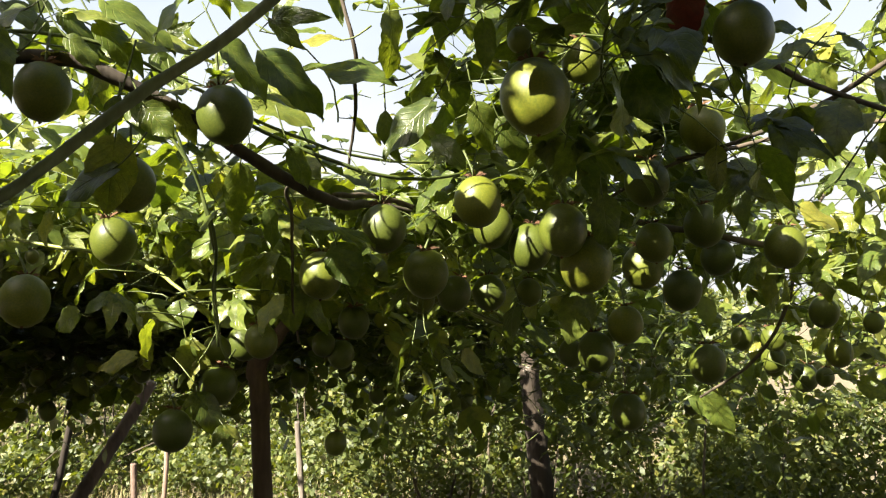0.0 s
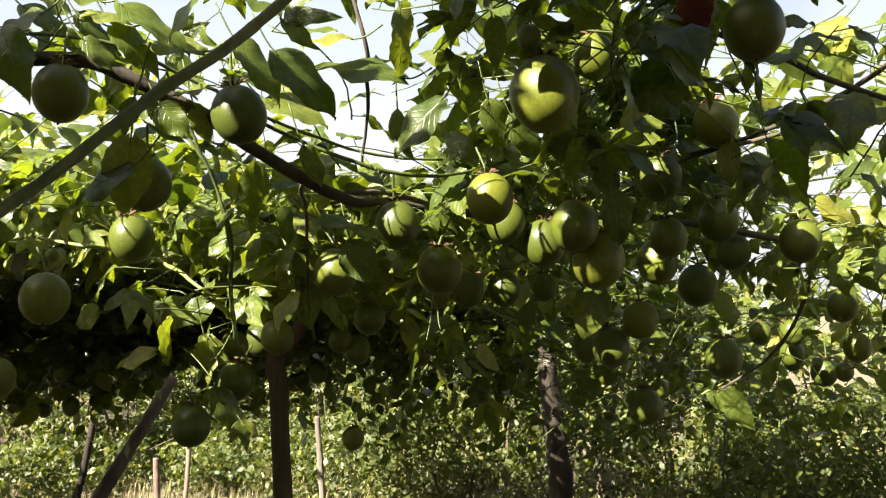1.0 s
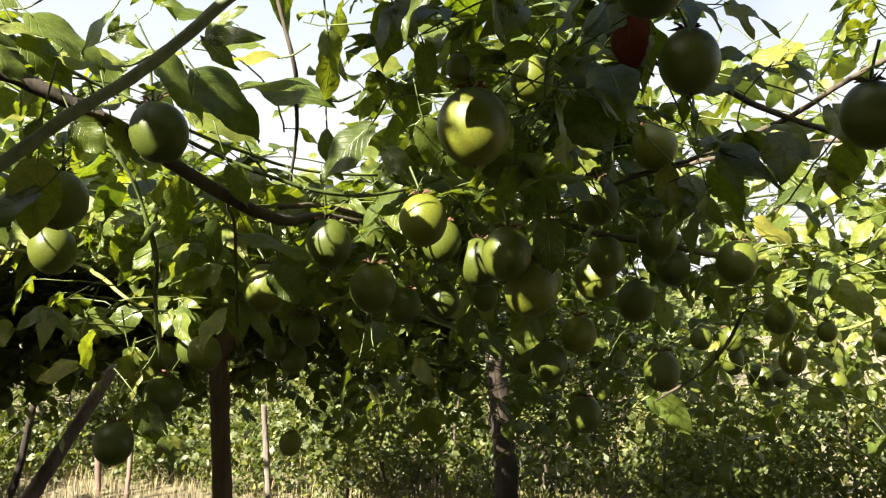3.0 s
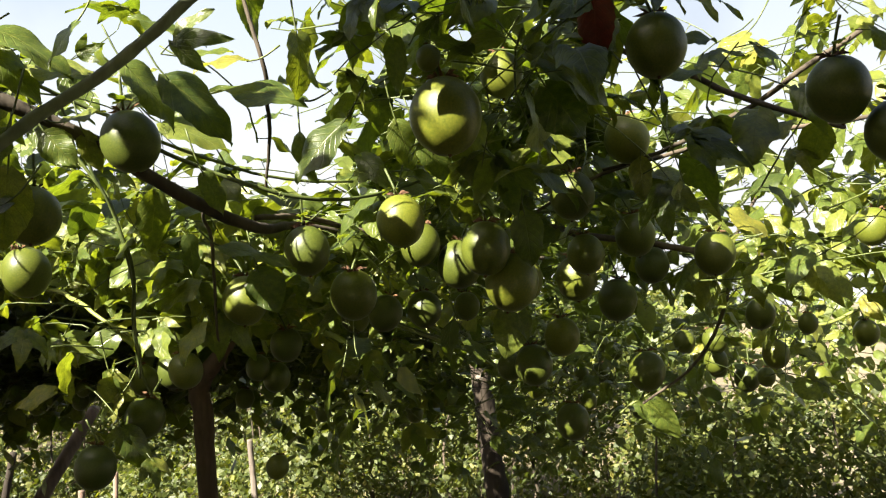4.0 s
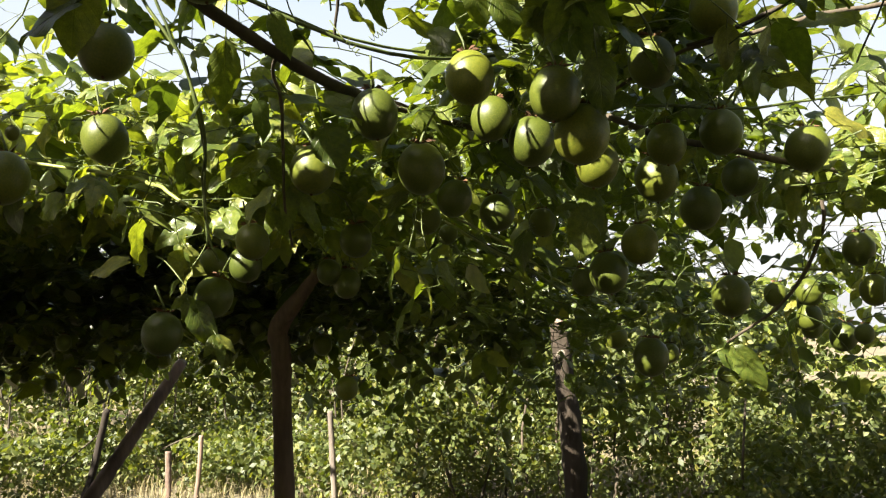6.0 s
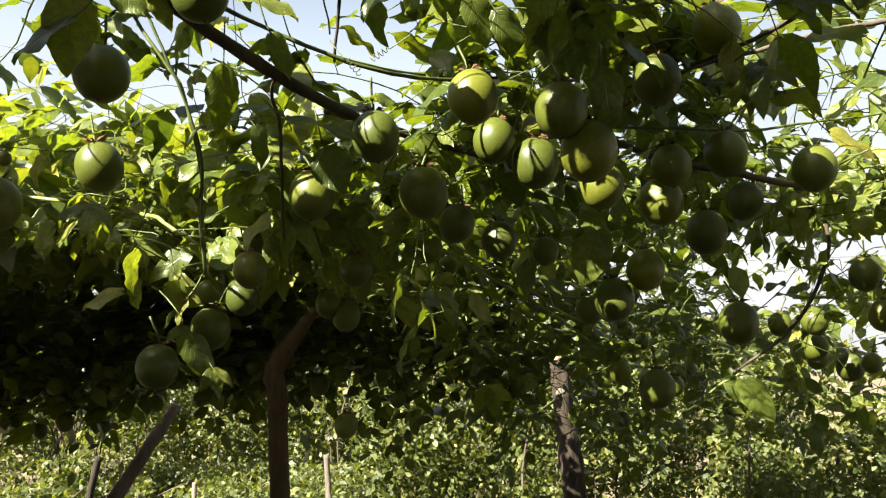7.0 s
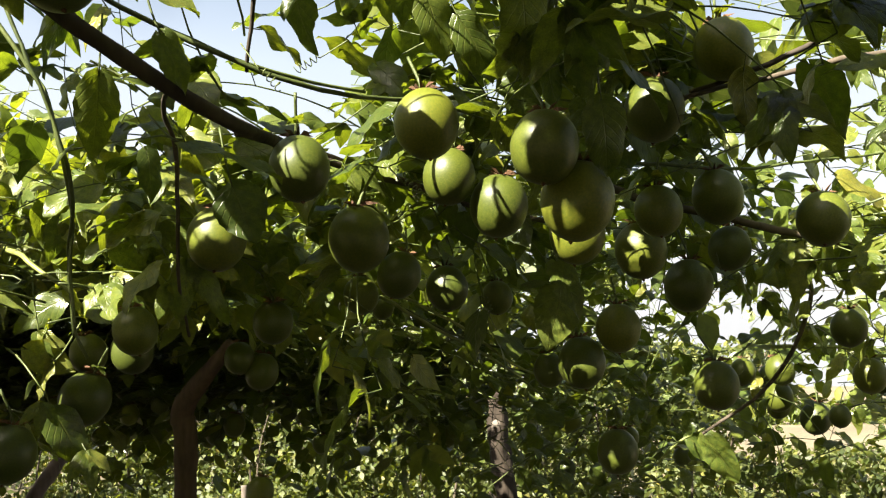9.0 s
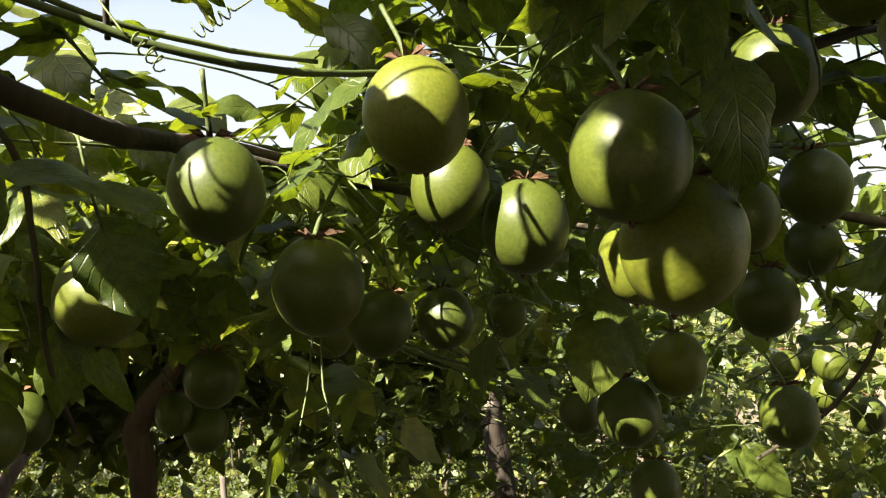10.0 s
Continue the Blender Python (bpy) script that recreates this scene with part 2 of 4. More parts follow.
# ---- leaf shapes: unit length along y, face up ----
def blade(nl, nw, width, fold, curl, wave, teeth, angle=0.0, length=1.0, cordate=0.06, seed=0):
    r = np.random.default_rng(seed)
    v, uv, f = [], [], []
    for i in range(nl + 1):
        t = i / nl
        half = width * (math.sin(math.pi * min(1, t ** 0.72 * 0.985 + 0.015)) ** 0.85) * (1 + teeth * (0.5 if i % 2 else -0.5))
        for j in range(-nw, nw + 1):
            s = j / nw
            x = s * half
            y = t * length - cordate * abs(s) * (1 - t) ** 3 * 2
            z = fold * abs(x) - 1.1 * fold * x * x / width - curl * t * t * length + wave * math.sin(t * 11 + s * 2 + seed) * abs(s) + 0.012 * (r.random() - 0.5)
            v.append((x * math.cos(angle) + y * math.sin(angle), y * math.cos(angle) - x * math.sin(angle), z))
            uv.append((0.5 + s * 0.5, t))
    w = 2 * nw + 1
    for i in range(nl):
        for j in range(2 * nw):
            f.append((i * w + j, i * w + j + 1, (i + 1) * w + j + 1, (i + 1) * w + j))
    return np.array(v), np.array(uv), f


def lobed(nl, nw, width, fold, curl, wave, teeth, seed=0):
    vs, us, fs, n = [], [], [], 0
    for angle, length in ((0.0, 1.0), (0.72, 0.78), (-0.72, 0.78)):
        v, u, f = blade(nl, nw, width, fold, curl, wave, teeth, angle, length, 0.02, seed)
        v[:, 2] += 0.004 * (angle != 0)
        vs.append(v), us.append(u)
        fs += [tuple(i + n for i in q) for q in f]
        n += len(v)
    return np.concatenate(vs), np.concatenate(us), fs


FINE = [blade(14, 2, 0.33, 0.45, 0.26, 0.05, 0.05, seed=1), blade(14, 2, 0.29, 0.7, 0.42, 0.06, 0.06, seed=2),
        blade(14, 2, 0.36, 0.35, 0.16, 0.07, 0.05, seed=3), lobed(10, 2, 0.19, 0.5, 0.30, 0.04, 0.06, seed=4),
        blade(14, 2, 0.27, 0.9, 0.55, 0.05, 0.06, seed=5), lobed(10, 2, 0.17, 0.4, 0.42, 0.05, 0.06, seed=6)]
MEDIUM = [blade(5, 1, 0.34, 0.25, 0.2, 0.03, 0.08, seed=7), blade(5, 1, 0.30, 0.6, 0.35, 0.03, 0.06, seed=8), lobed(3, 1, 0.19, 0.3, 0.2, 0.02, 0.0, seed=9)]
TINY = [blade(2, 1, 0.36, 0.3, 0.25, 0.0, 0.0, seed=13), blade(2, 1, 0.32, 0.6, 0.1, 0.0, 0.0, seed=14)]
COARSE = [blade(3, 1, 0.34, 0.3, 0.25, 0.0, 0.0, seed=10), blade(3, 1, 0.30, 0.6, 0.1, 0.0, 0.0, seed=12)]


def joined_leaves(name, shapes, mats, pos, mat):
    """One mesh of many leaves: mats holds a 3 x 3 matrix for each, pos the place of its base."""
    kind = rng.integers(0, len(shapes), len(pos))
    vs, us, fs, n = [], [], [], 0
    for k, (tv, tu, tf) in enumerate(shapes):
        sel = np.nonzero(kind == k)[0]
        if not len(sel):
            continue
        v = np.einsum('nij,vj->nvi', mats[sel], tv) + pos[sel][:, None]
        tf = np.array(tf)
        fs.append((tf[None] + (np.arange(len(sel)) * len(tv))[:, None, None] + n).reshape(-1, 4))
        vs.append(v.reshape(-1, 3))
        us.append(np.tile(tu, (len(sel), 1)))
        n += len(sel) * len(tv)
    v, u, f = np.concatenate(vs), np.concatenate(us), np.concatenate(fs)
    me = bpy.data.meshes.new(name)
    me.vertices.add(len(v))
    me.vertices.foreach_set("co", v.astype(np.float32).ravel())
    me.loops.add(f.size)
    me.loops.foreach_set("vertex_index", f.astype(np.int32).ravel())
    me.polygons.add(len(f))
    me.polygons.foreach_set("loop_start", np.arange(0, f.size, 4, dtype=np.int32))
    me.polygons.foreach_set("loop_total", np.full(len(f), 4, dtype=np.int32))
    me.polygons.foreach_set("use_smooth", np.full(len(f), True))
    me.update(calc_edges=True)
    lay = me.uv_layers.new(name="UVMap")
    lay.data.foreach_set("uv", u.astype(np.float32)[f.ravel()].ravel())
    me.materials.append(mat)
    return me


SUNV = np.array(TO_SUN)
UP = np.array((0.0, 0.0, 1.0))


def unit(a):
    return a / (np.linalg.norm(a, axis=-1, keepdims=True) + 1e-9)


def leaf_frames(tips, size, lift=1.0, jitter=0.5, toward=0.35):
    """A 3 x 3 matrix for each leaf, with its tip along tips and its face turned up and to the light."""
    n = len(tips)
    tips = unit(tips)
    nor = lift * UP + toward * SUNV + jitter * rng.normal(size=(n, 3))
    nor = unit(nor - (nor * tips).sum(1)[:, None] * tips)
    side = np.cross(tips, nor)
    return np.stack([side, tips, nor], axis=2) * size[:, None, None]


# ---- fruit: places of centres and diameters ----
FRUIT_FRONT = [
    (-0.504, 1.051, 1.794, .075), (-0.273, 1.124, 1.770, .079), (0.166, 0.995, 1.748, .085), (-0.436, 1.165, 1.681, .078), (-0.608, 1.444, 1.623, .082),
    (-0.626, 1.21, 1.511, .076), (0.435, 1.105, 1.850, .078), (0.236, 1.293, 1.878, .066), (0.346, 0.83, 1.86, .072), (0.661, 1.113, 1.780, .079),
    (0.725, 1.11, 1.722, .072), (-0.848, 1.400, 1.369, .074)]
FRUIT_CLUSTER = [
    (-0.095, 1.383, 1.631, .076), (0.069, 1.322, 1.665, .075), (0.083, 1.478, 1.64, .070), (0.148, 1.507, 1.605, .079), (0.201, 1.235, 1.609, .072),
    (0.236, 1.272, 1.56, .079), (-0.038, 1.483, 1.559, .082), (-0.221, 1.451, 1.556, .078), (0.05, 1.848, 1.532, .074), (0.132, 2.069, 1.537, .063),
    (0.343, 1.409, 1.702, .074), (0.446, 1.472, 1.803, .077), (0.631, 1.678, 1.612, .078), (0.49, 1.729, 1.66, .080), (0.381, 1.636, 1.62, .071),
    (0.371, 1.757, 1.58, .084), (0.554, 1.929, 1.608, .075), (0.256, 1.561, 1.574, .078), (0.0, 1.60, 1.525, .064)]
FRUIT_LOW = [
    (0.465, 1.861, 1.534, .083), (0.342, 1.847, 1.461, .076), (0.279, 1.849, 1.403, .080), (0.553, 2.081, 1.364, .087), (0.391, 2.356, 1.217, .092),
    (-0.344, 1.492, 1.439, .060), (-0.476, 1.622, 1.347, .076), (-0.509, 1.489, 1.276, .072), (-0.494, 1.658, 1.415, .057), (-0.312, 1.969, 1.391, .064),
    (-0.348, 1.944, 1.416, .056), (-0.236, 1.774, 1.47, .068), (-0.1, 1.84, 1.521, .062), (-0.134, 2.307, 1.541, .051), (0.229, 1.984, 1.393, .059),
    (-0.413, 2.32, 1.128, .062), (-0.491, 1.803, 1.424, .072)]
FRUIT_FAR = [
    (0.886, 2.29, 1.486, .076), (0.904, 2.882, 1.329, .077), (0.883, 2.785, 1.403, .077), (1.007, 2.902, 1.27, .084), (0.902, 2.238, 1.383, .068),
    (0.969, 2.186, 1.458, .048), (1.041, 2.811, 1.279, .057), (0.961, 1.755, 1.655, .070), (1.221, 2.469, 1.419, .070), (0.80, 2.85, 1.40, .07)]
# fruit that has only just set
FRUIT_YOUNG = [(0.148, 1.000, 1.820, .030), (-0.615, 1.210, 1.579, .021)]
FRUITS = FRUIT_FRONT + FRUIT_CLUSTER + FRUIT_LOW + FRUIT_FAR + FRUIT_YOUNG
FRUIT_AT = np.array([f[:3] for f in FRUITS])

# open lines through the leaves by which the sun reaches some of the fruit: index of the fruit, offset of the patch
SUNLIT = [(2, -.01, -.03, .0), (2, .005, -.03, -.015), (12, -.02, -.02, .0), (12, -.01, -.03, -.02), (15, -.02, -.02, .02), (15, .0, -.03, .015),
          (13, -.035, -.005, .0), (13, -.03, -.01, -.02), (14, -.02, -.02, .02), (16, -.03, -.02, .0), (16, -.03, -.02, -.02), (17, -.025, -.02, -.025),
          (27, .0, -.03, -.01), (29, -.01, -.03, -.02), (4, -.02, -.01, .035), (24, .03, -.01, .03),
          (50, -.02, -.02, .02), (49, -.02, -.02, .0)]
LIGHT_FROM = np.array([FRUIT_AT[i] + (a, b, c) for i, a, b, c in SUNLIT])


LIT_SPOTS = np.array([(-0.50, 1.55, 1.45), (-0.45, 1.56, 1.40), (-0.56, 1.62, 1.55), (-0.52, 1.60, 1.50), (-0.64, 1.67, 1.58), (-0.10, 1.16, 1.86), (-0.22, 1.2, 1.9), (-0.45, 1.15, 1.9), (-0.30, 1.12, 1.85), (-0.05, 1.15, 1.93), (-0.36, 1.2, 1.76), (-0.6, 1.2, 1.9), (-0.09, 1.36, 1.70), (0.66, 2.46, 1.19), (0.61, 2.44, 1.24), (0.71, 2.47, 1.14), (-0.18, 1.33, 1.56), (-0.53, 1.5, 1.42), (-0.48, 1.52, 1.50), (-0.44, 1.5, 1.46), (0.904, 2.86, 1.34), (0.883, 2.76, 1.41), (0.95, 2.4, 1.5), (1.1, 2.6, 1.45), (1.2, 2.5, 1.55), (0.85, 2.35, 1.55), (1.3, 2.8, 1.4), (0.55, 1.5, 1.85), (0.65, 1.45, 1.8), (0.75, 1.55, 1.8), (0.85, 1.6, 1.82), (0.6, 1.7, 1.75), (0.9, 1.5, 1.75), (0.75, 1.9, 1.65), (0.95, 1.9, 1.7), (-0.02, 1.2, 1.8), (0.03, 1.25, 1.78), (-0.05, 1.3, 1.75), (0.08, 1.4, 1.72), (0.3, 1.3, 1.78), (-0.15, 1.3, 1.82), (0.61, 2.3, 1.21), (0.65, 2.31, 1.16), (0.693, 2.66, 1.169), (0.64, 2.66, 1.198), (0.716, 2.66, 1.143)])

# bare stretches of the posts, which no leaves hide
BARE = np.array([(0.064, 5.06, 1.14), (0.08, 5.07, 1.05), (0.09, 5.08, 0.85), (-2.007, 4.492, 1.10), (-2.06, 4.38, 0.95), (-2.11, 4.27, 0.8), (-0.643, 1.674, 1.579), (-0.575, 1.608, 1.555), (-0.53, 1.6, 1.525), (-0.95, 3.25, 1.05), (-0.92, 3.18, 1.33), (-0.857, 3.145, 1.396), (0.693, 2.66, 1.169), (0.64, 2.66, 1.198), (-0.95, 3.21, 1.2), (-0.952, 3.26, 0.9)])
STATIONS = [np.array(PATH[k][1]) for k in (0, 9, 15, 18, 19, 20)]


def free_places(p, size, low=False):
    """Which of the leaf places p keep clear of the fruit, of the walk and of the open lines of light."""
    ok = np.ones(len(p), bool)
    for k, (c, d) in enumerate(zip(FRUIT_AT, [f[3] for f in FRUITS])):
        ok &= np.linalg.norm(p - c, axis=1) > d * 0.5 + size * 0.38
        slack = 1.0 if k < 33 else 0.75
        for e in STATIONS:
            far = np.linalg.norm(e - c)
            way = (e - c) / far
            s = np.clip((p - c) @ way, 0, far)
            ok &= np.linalg.norm(p - c - s[:, None] * way, axis=1) > slack * (d * 0.40 * (1 - s / far) + size * 0.34)
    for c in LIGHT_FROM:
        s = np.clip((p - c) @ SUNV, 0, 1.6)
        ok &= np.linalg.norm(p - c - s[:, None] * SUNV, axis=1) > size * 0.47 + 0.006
    ok &= ~((p[:, 0] > -0.85) & (p[:, 0] < -0.12) & (p[:, 1] > 1.5) & (p[:, 1] < 3.4) & (p[:, 2] > 1.80))
    ok &= ~((p[:, 0] > 0.15) & (p[:, 0] < 1.1) & (p[:, 1] > 0.85) & (p[:, 1] < 1.8) & (p[:, 2] > 1.98))
    ok &= ~((p[:, 0] > 0.42) & (p[:, 0] < 1.1) & (p[:, 1] > 0.3) & (p[:, 1] < 1.05) & (p[:, 2] < 2.0))
    if not low:
        ok &= ~((p[:, 0] > -4.0) & (p[:, 0] < -0.32) & (p[:, 1] > 1.4) & (p[:, 1] < 3.2) & (p[:, 2] < np.where(p[:, 0] > -0.64, 1.46, 1.62)))
    for c in LIT_SPOTS:
        s = np.clip((p - c) @ SUNV, 0.03, 2.3)
        ok &= (np.linalg.norm(p - c - s[:, None] * SUNV, axis=1) > size * 0.45 + 0.03) | (s < 0.06)
    for c in BARE:
        for e in STATIONS:
            far = np.linalg.norm(e - c)
            way = (e - c) / far
            s = np.clip((p - c) @ way, 0, far)
            ok &= np.linalg.norm(p - c - s[:, None] * way, axis=1) > 0.04 * (1 - s / far) + size * 0.28
    for _, e, _, _ in PATH:
        ok &= np.linalg.norm(p - np.array(e), axis=1) > 0.30
    return ok


# ---- the vines ----
ANCHORS = []


def shoot(start, way, length, droop, gap):
    """A trailing shoot: its line, and the bases and tip directions of its leaves."""
    n = max(4, int(length / 0.04))
    p, d = [np.array(start, float)], unit(np.array(way, float))
    bend = rng.normal(size=3) * 0.12
    for i in range(n):
        d = unit(d + bend * 0.5 + rng.normal(size=3) * 0.10 - UP * droop)
        p.append(p[-1] + d * length / n)
    p = np.array(p)
    count = max(2, int(length / gap))
    at = np.linspace(0.05, 1.0, count)
    base = np.stack([np.interp(at, np.linspace(0, 1, n + 1), p[:, k]) for k in range(3)], axis=1)
    along = unit(np.stack([np.interp(at, np.linspace(0, 1, n + 1), np.gradient(p[:, k])) for k in range(3)], axis=1))
    side = unit(np.cross(along, UP) + 1e-4)
    side *= np.where(np.arange(count) % 2, 1, -1)[:, None]
    tips = side * 0.8 + along * 0.35 - UP * rng.uniform(-0.3, 0.6, count)[:, None] + rng.normal(size=(count, 3)) * 0.3
    return p, base, tips


def vine(label, shapes, boxes, parts, leaf_mat=None, sizes=(0.06, 0.12), stem_r=0.0018, near=(0.17, 0.9, 1.6), coarse=MEDIUM, low=False, reach=(0.25, 0.55), facing=(1.0, 0.5, 0.35), hang_down=0.0, group="passion vines on the trellis"):
    """A climbing vine: shoots that start in the boxes (x0, x1, y0, y1, z0, z1, number, droop, gap), single leaves and the joined rest."""
    leaf_mat = leaf_mat or LEAF
    root = tagged(new("passion_vine"), label, "vine", group)
    lines, base, tips = [], [], []
    for x0, x1, y0, y1, z0, z1, number, droop, gap in boxes:
        for _ in range(number):
            s = (rng.uniform(x0, x1), rng.uniform(y0, y1), rng.uniform(z0, z1))
            a = rng.uniform(0, 2 * math.pi)
            p, b, t = shoot(s, (math.cos(a), math.sin(a), rng.uniform(-0.3, 0.5)), rng.uniform(*reach), droop, gap)
            if np.any(np.linalg.norm(p[:, None] - FRUIT_AT[None], axis=2) < 0.045):
                continue
            if min(np.linalg.norm(p - np.array(e), axis=1).min() for _, e, _, _ in PATH) < 0.25:
                continue
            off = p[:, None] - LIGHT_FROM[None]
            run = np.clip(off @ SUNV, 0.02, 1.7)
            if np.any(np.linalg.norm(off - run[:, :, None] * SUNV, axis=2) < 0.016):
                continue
            lines.append(p), base.append(b), tips.append(t)
    owner = np.repeat(np.arange(len(base)), [len(b) for b in base])
    base, tips = np.concatenate(base), unit(np.concatenate(tips) - UP * hang_down)
    size = rng.uniform(sizes[0], sizes[1], len(base))
    stalk = unit(tips + UP * 0.5) * (size * 0.35)[:, None]
    foot = base + stalk
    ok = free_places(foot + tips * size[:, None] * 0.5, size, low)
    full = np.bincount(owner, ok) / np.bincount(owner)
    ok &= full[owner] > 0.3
    stems = Pile()
    for k, p in enumerate(lines):
        if full[k] > 0.3:
            last = base[np.nonzero(ok & (owner == k))[0][-1]]
            p = p[:max(3, 1 + int(np.argmin(np.linalg.norm(p - last, axis=1))))]
            stems.add(tube(p, (stem_r, stem_r * 0.5), 5 if parts >= 150 else 3))
            ANCHORS.append(p[::3])
    base, foot, tips, size = base[ok], foot[ok], tips[ok], size[ok]
    mats = leaf_frames(tips, size, *facing)
    for a, b in zip(base, foot):
        v, f = tube([a, b], (stem_r * 0.6, stem_r * 0.5), 3)
        stems.add((v, f[:3]))
    tagged(child("shoot_growth", stems.mesh("shoot_growth", STEM), root), kind="stuff")
    order = np.argsort(np.linalg.norm(foot - np.array(near), axis=1))
    meshes = [mesh_from("leaf", v.tolist(), f, leaf_mat, u) for v, u, f in shapes]
    for i in order[:parts]:
        m = Matrix([[*mats[i][0], foot[i][0]], [*mats[i][1], foot[i][1]], [*mats[i][2], foot[i][2]], [0, 0, 0, 1]])
        child("leaf", meshes[rng.integers(len(meshes))], root, matrix=m)
    rest = order[parts:]
    if len(rest):
        ob = child("foliage", joined_leaves("foliage", coarse, mats[rest], foot[rest], leaf_mat), root)
        tagged(ob, kind="stuff")
    return root


# ---- ground and distance ----
def ground():
    n = 90
    u = np.linspace(-1, 1, n)
    g = np.sign(u) * np.abs(u) ** 3 * 400
    verts, faces = [], []
    for j in range(n):
        for i in range(n):
            x, y = g[i], g[j]
            r = math.hypot(x, y)
            z = 0.05 * noise.noise((x * 0.6, y * 0.6, 0)) * min(1, r / 2) + (0.6 * noise.noise((x * 0.02, y * 0.02, 3)) * min(1, r / 60))
            verts.append((x, y, z - 0.02))
    for j in range(n - 1):
        for i in range(n - 1):
            a = j * n + i
            faces.append((a, a + 1, a + n + 1, a + n))
    ob = new("ground", mesh_from("ground", verts, faces, SOIL))
    return tagged(ob, "dry pale soil with yellowed grass under the trellis", "ground", kind="structure")


ground()


def grass():
    m = 26000
    x, y = rng.uniform(-7, 2, m), rng.uniform(5.0, 10, m)
    v, f = [], []
    for i in range(m):
        h, a, lean, wide = rng.uniform(0.04, 0.20), rng.uniform(0, 6.28), rng.uniform(0.01, 0.12), rng.uniform(0.0012, 0.003)
        d, n = np.array((math.cos(a), math.sin(a), 0)), np.array((-math.sin(a), math.cos(a), 0)) * wide
        root = np.array((x[i], y[i], -0.06))
        mid, tip = root + d * lean * 0.4 + UP * (h * 0.6 + 0.06), root + d * lean + UP * (h + 0.06)
        k = len(v)
        v += [root - n, root + n, mid + n * 0.8, mid - n * 0.8, tip]
        f += [(k, k + 1, k + 2, k + 3), (k + 3, k + 2, k + 4)]
    ob = new("grass", mesh_from("grass", v, f, GRASS))
    return tagged(ob, "thin dry yellow-green grass on the soil", "grass", kind="stuff")


grass()


# ---- posts and wires of the trellis ----
def weathered(vf, middle, depth):
    """Splits and hollows along a post: each vertex moved in or out from the line of middles."""
    v, f = vf
    m = np.repeat(middle, len(v) // len(middle), axis=0)
    k = np.array([noise.noise((q[0] * 38, q[1] * 38, q[2] * 4)) + 0.6 * noise.noise((q[0] * 90, q[1] * 90, q[2] * 14)) for q in v])
    return m + (v - m) * (1 + depth * k)[:, None], f


def post(points, radii, mat, label, cap=None, depth=0.16, stub=None):
    ob = tagged(new("trellis_post"), label, "post", "posts of the trellis")
    line = spline(points, 44)
    pile = Pile()
    pile.add(weathered(tube(line, radii, 18, 0.10), line, depth))
    shaft = child("shaft", pile.mesh("shaft", mat), ob)
    if cap is not None:
        c = Pile()
        p = np.array(points[-1])
        c.add(tube([p - (0, 0, 0.002), p + (0.002, 0, 0.012), p + (0.004, 0.002, 0.02)], (radii[-1] * 0.94, radii[-1] * 0.8, radii[-1] * 0.4), 12))
        child("cut_end", c.mesh("cut_end", cap), shaft, "pale sawn end")
    if stub is not None:
        c = Pile()
        c.add(tube([np.array(stub) + (0, 0.07, -0.02), np.array(stub) + (0, 0.02, 0), np.array(stub)], (0.034, 0.030, 0.020), 10, 0.2))
        child("branch_stub", c.mesh("branch_stub", PALE_WOOD), shaft, "pale stub of a cut branch")
    return ob


post([(-0.923, 3.269, -0.05), (-0.933, 3.269, 0.55), (-0.953, 3.269, 0.929), (-0.947, 3.223, 1.177), (-0.951, 3.201, 1.288), (-0.857, 3.145, 1.396), (-0.755, 3.091, 1.5)], (0.040, 0.038, 0.037, 0.040, 0.031, 0.018), TRUNK, 'smooth brown trunk of a post forking under the canopy', None, 0.08)
post([(0.142, 5.111, -0.05), (0.122, 5.111, 0.394), (0.095, 5.077, 0.799), (0.06, 5.046, 1.157), (0.045, 5.03, 1.33)], (0.068, 0.064, 0.058, 0.050), WOOD, 'rough dark wooden post with a pale branch stub', GREY_WOOD, 0.3, (0.055, 4.985, 1.155))
post([(-2.402, 3.672, -0.050), (-2.193, 4.106, 0.559), (-2.007, 4.492, 1.101)], (0.042, 0.037, 0.030), GREY_WOOD, 'leaning grey-brown wooden prop in the dry grass', PALE_WOOD)
post([(-1.575, 6.0, -0.06), (-1.589, 6.0, 0.154), (-1.61, 6.0, 0.45), (-1.628, 6.0, 0.71)], (0.022, 0.021, 0.019), PALE_WOOD, 'thin weathered grey post')
post([(-2.645, 6.0, -0.06), (-2.633, 6.0, 0.071), (-2.615, 6.0, 0.3), (-2.607, 6.0, 0.513)], (0.020, 0.018, 0.017), GREY_WOOD, 'thin weathered grey post')
post([(-2.856, 6.0, -0.06), (-2.856, 6.0, 0.12), (-2.86, 6.0, 0.25), (-2.864, 6.0, 0.39)], (0.026, 0.024, 0.022), GREY_WOOD, 'short pale stump in the dry grass')
post([(-3.429, 5.713, -0.05), (-3.309, 5.713, 0.192), (-3.182, 5.69, 0.717)], (0.028, 0.026, 0.024), WOOD, 'slender leaning dark stake')


def wires():
    """Sagging wires that carry the vines, end to end of the row."""
    for k, (y, z) in enumerate([(2.6, 1.80), (3.1, 1.78), (4.1, 1.72)]):
        ob = tagged(new("trellis_wire"), "thin dark wire strung along the trellis", "wire", "wires of the trellis")
        x = np.linspace(-6, 6, 60)
        pts = np.stack([x, y + 0.05 * np.sin(x * 0.4 + k), z - 0.04 * np.cos(x * 0.9 + k)], axis=1)
        pile = Pile()
        pile.add(tube(pts, (0.0013, 0.0013), 5))
        child("strand", pile.mesh("strand", WIRE), ob)


wires()

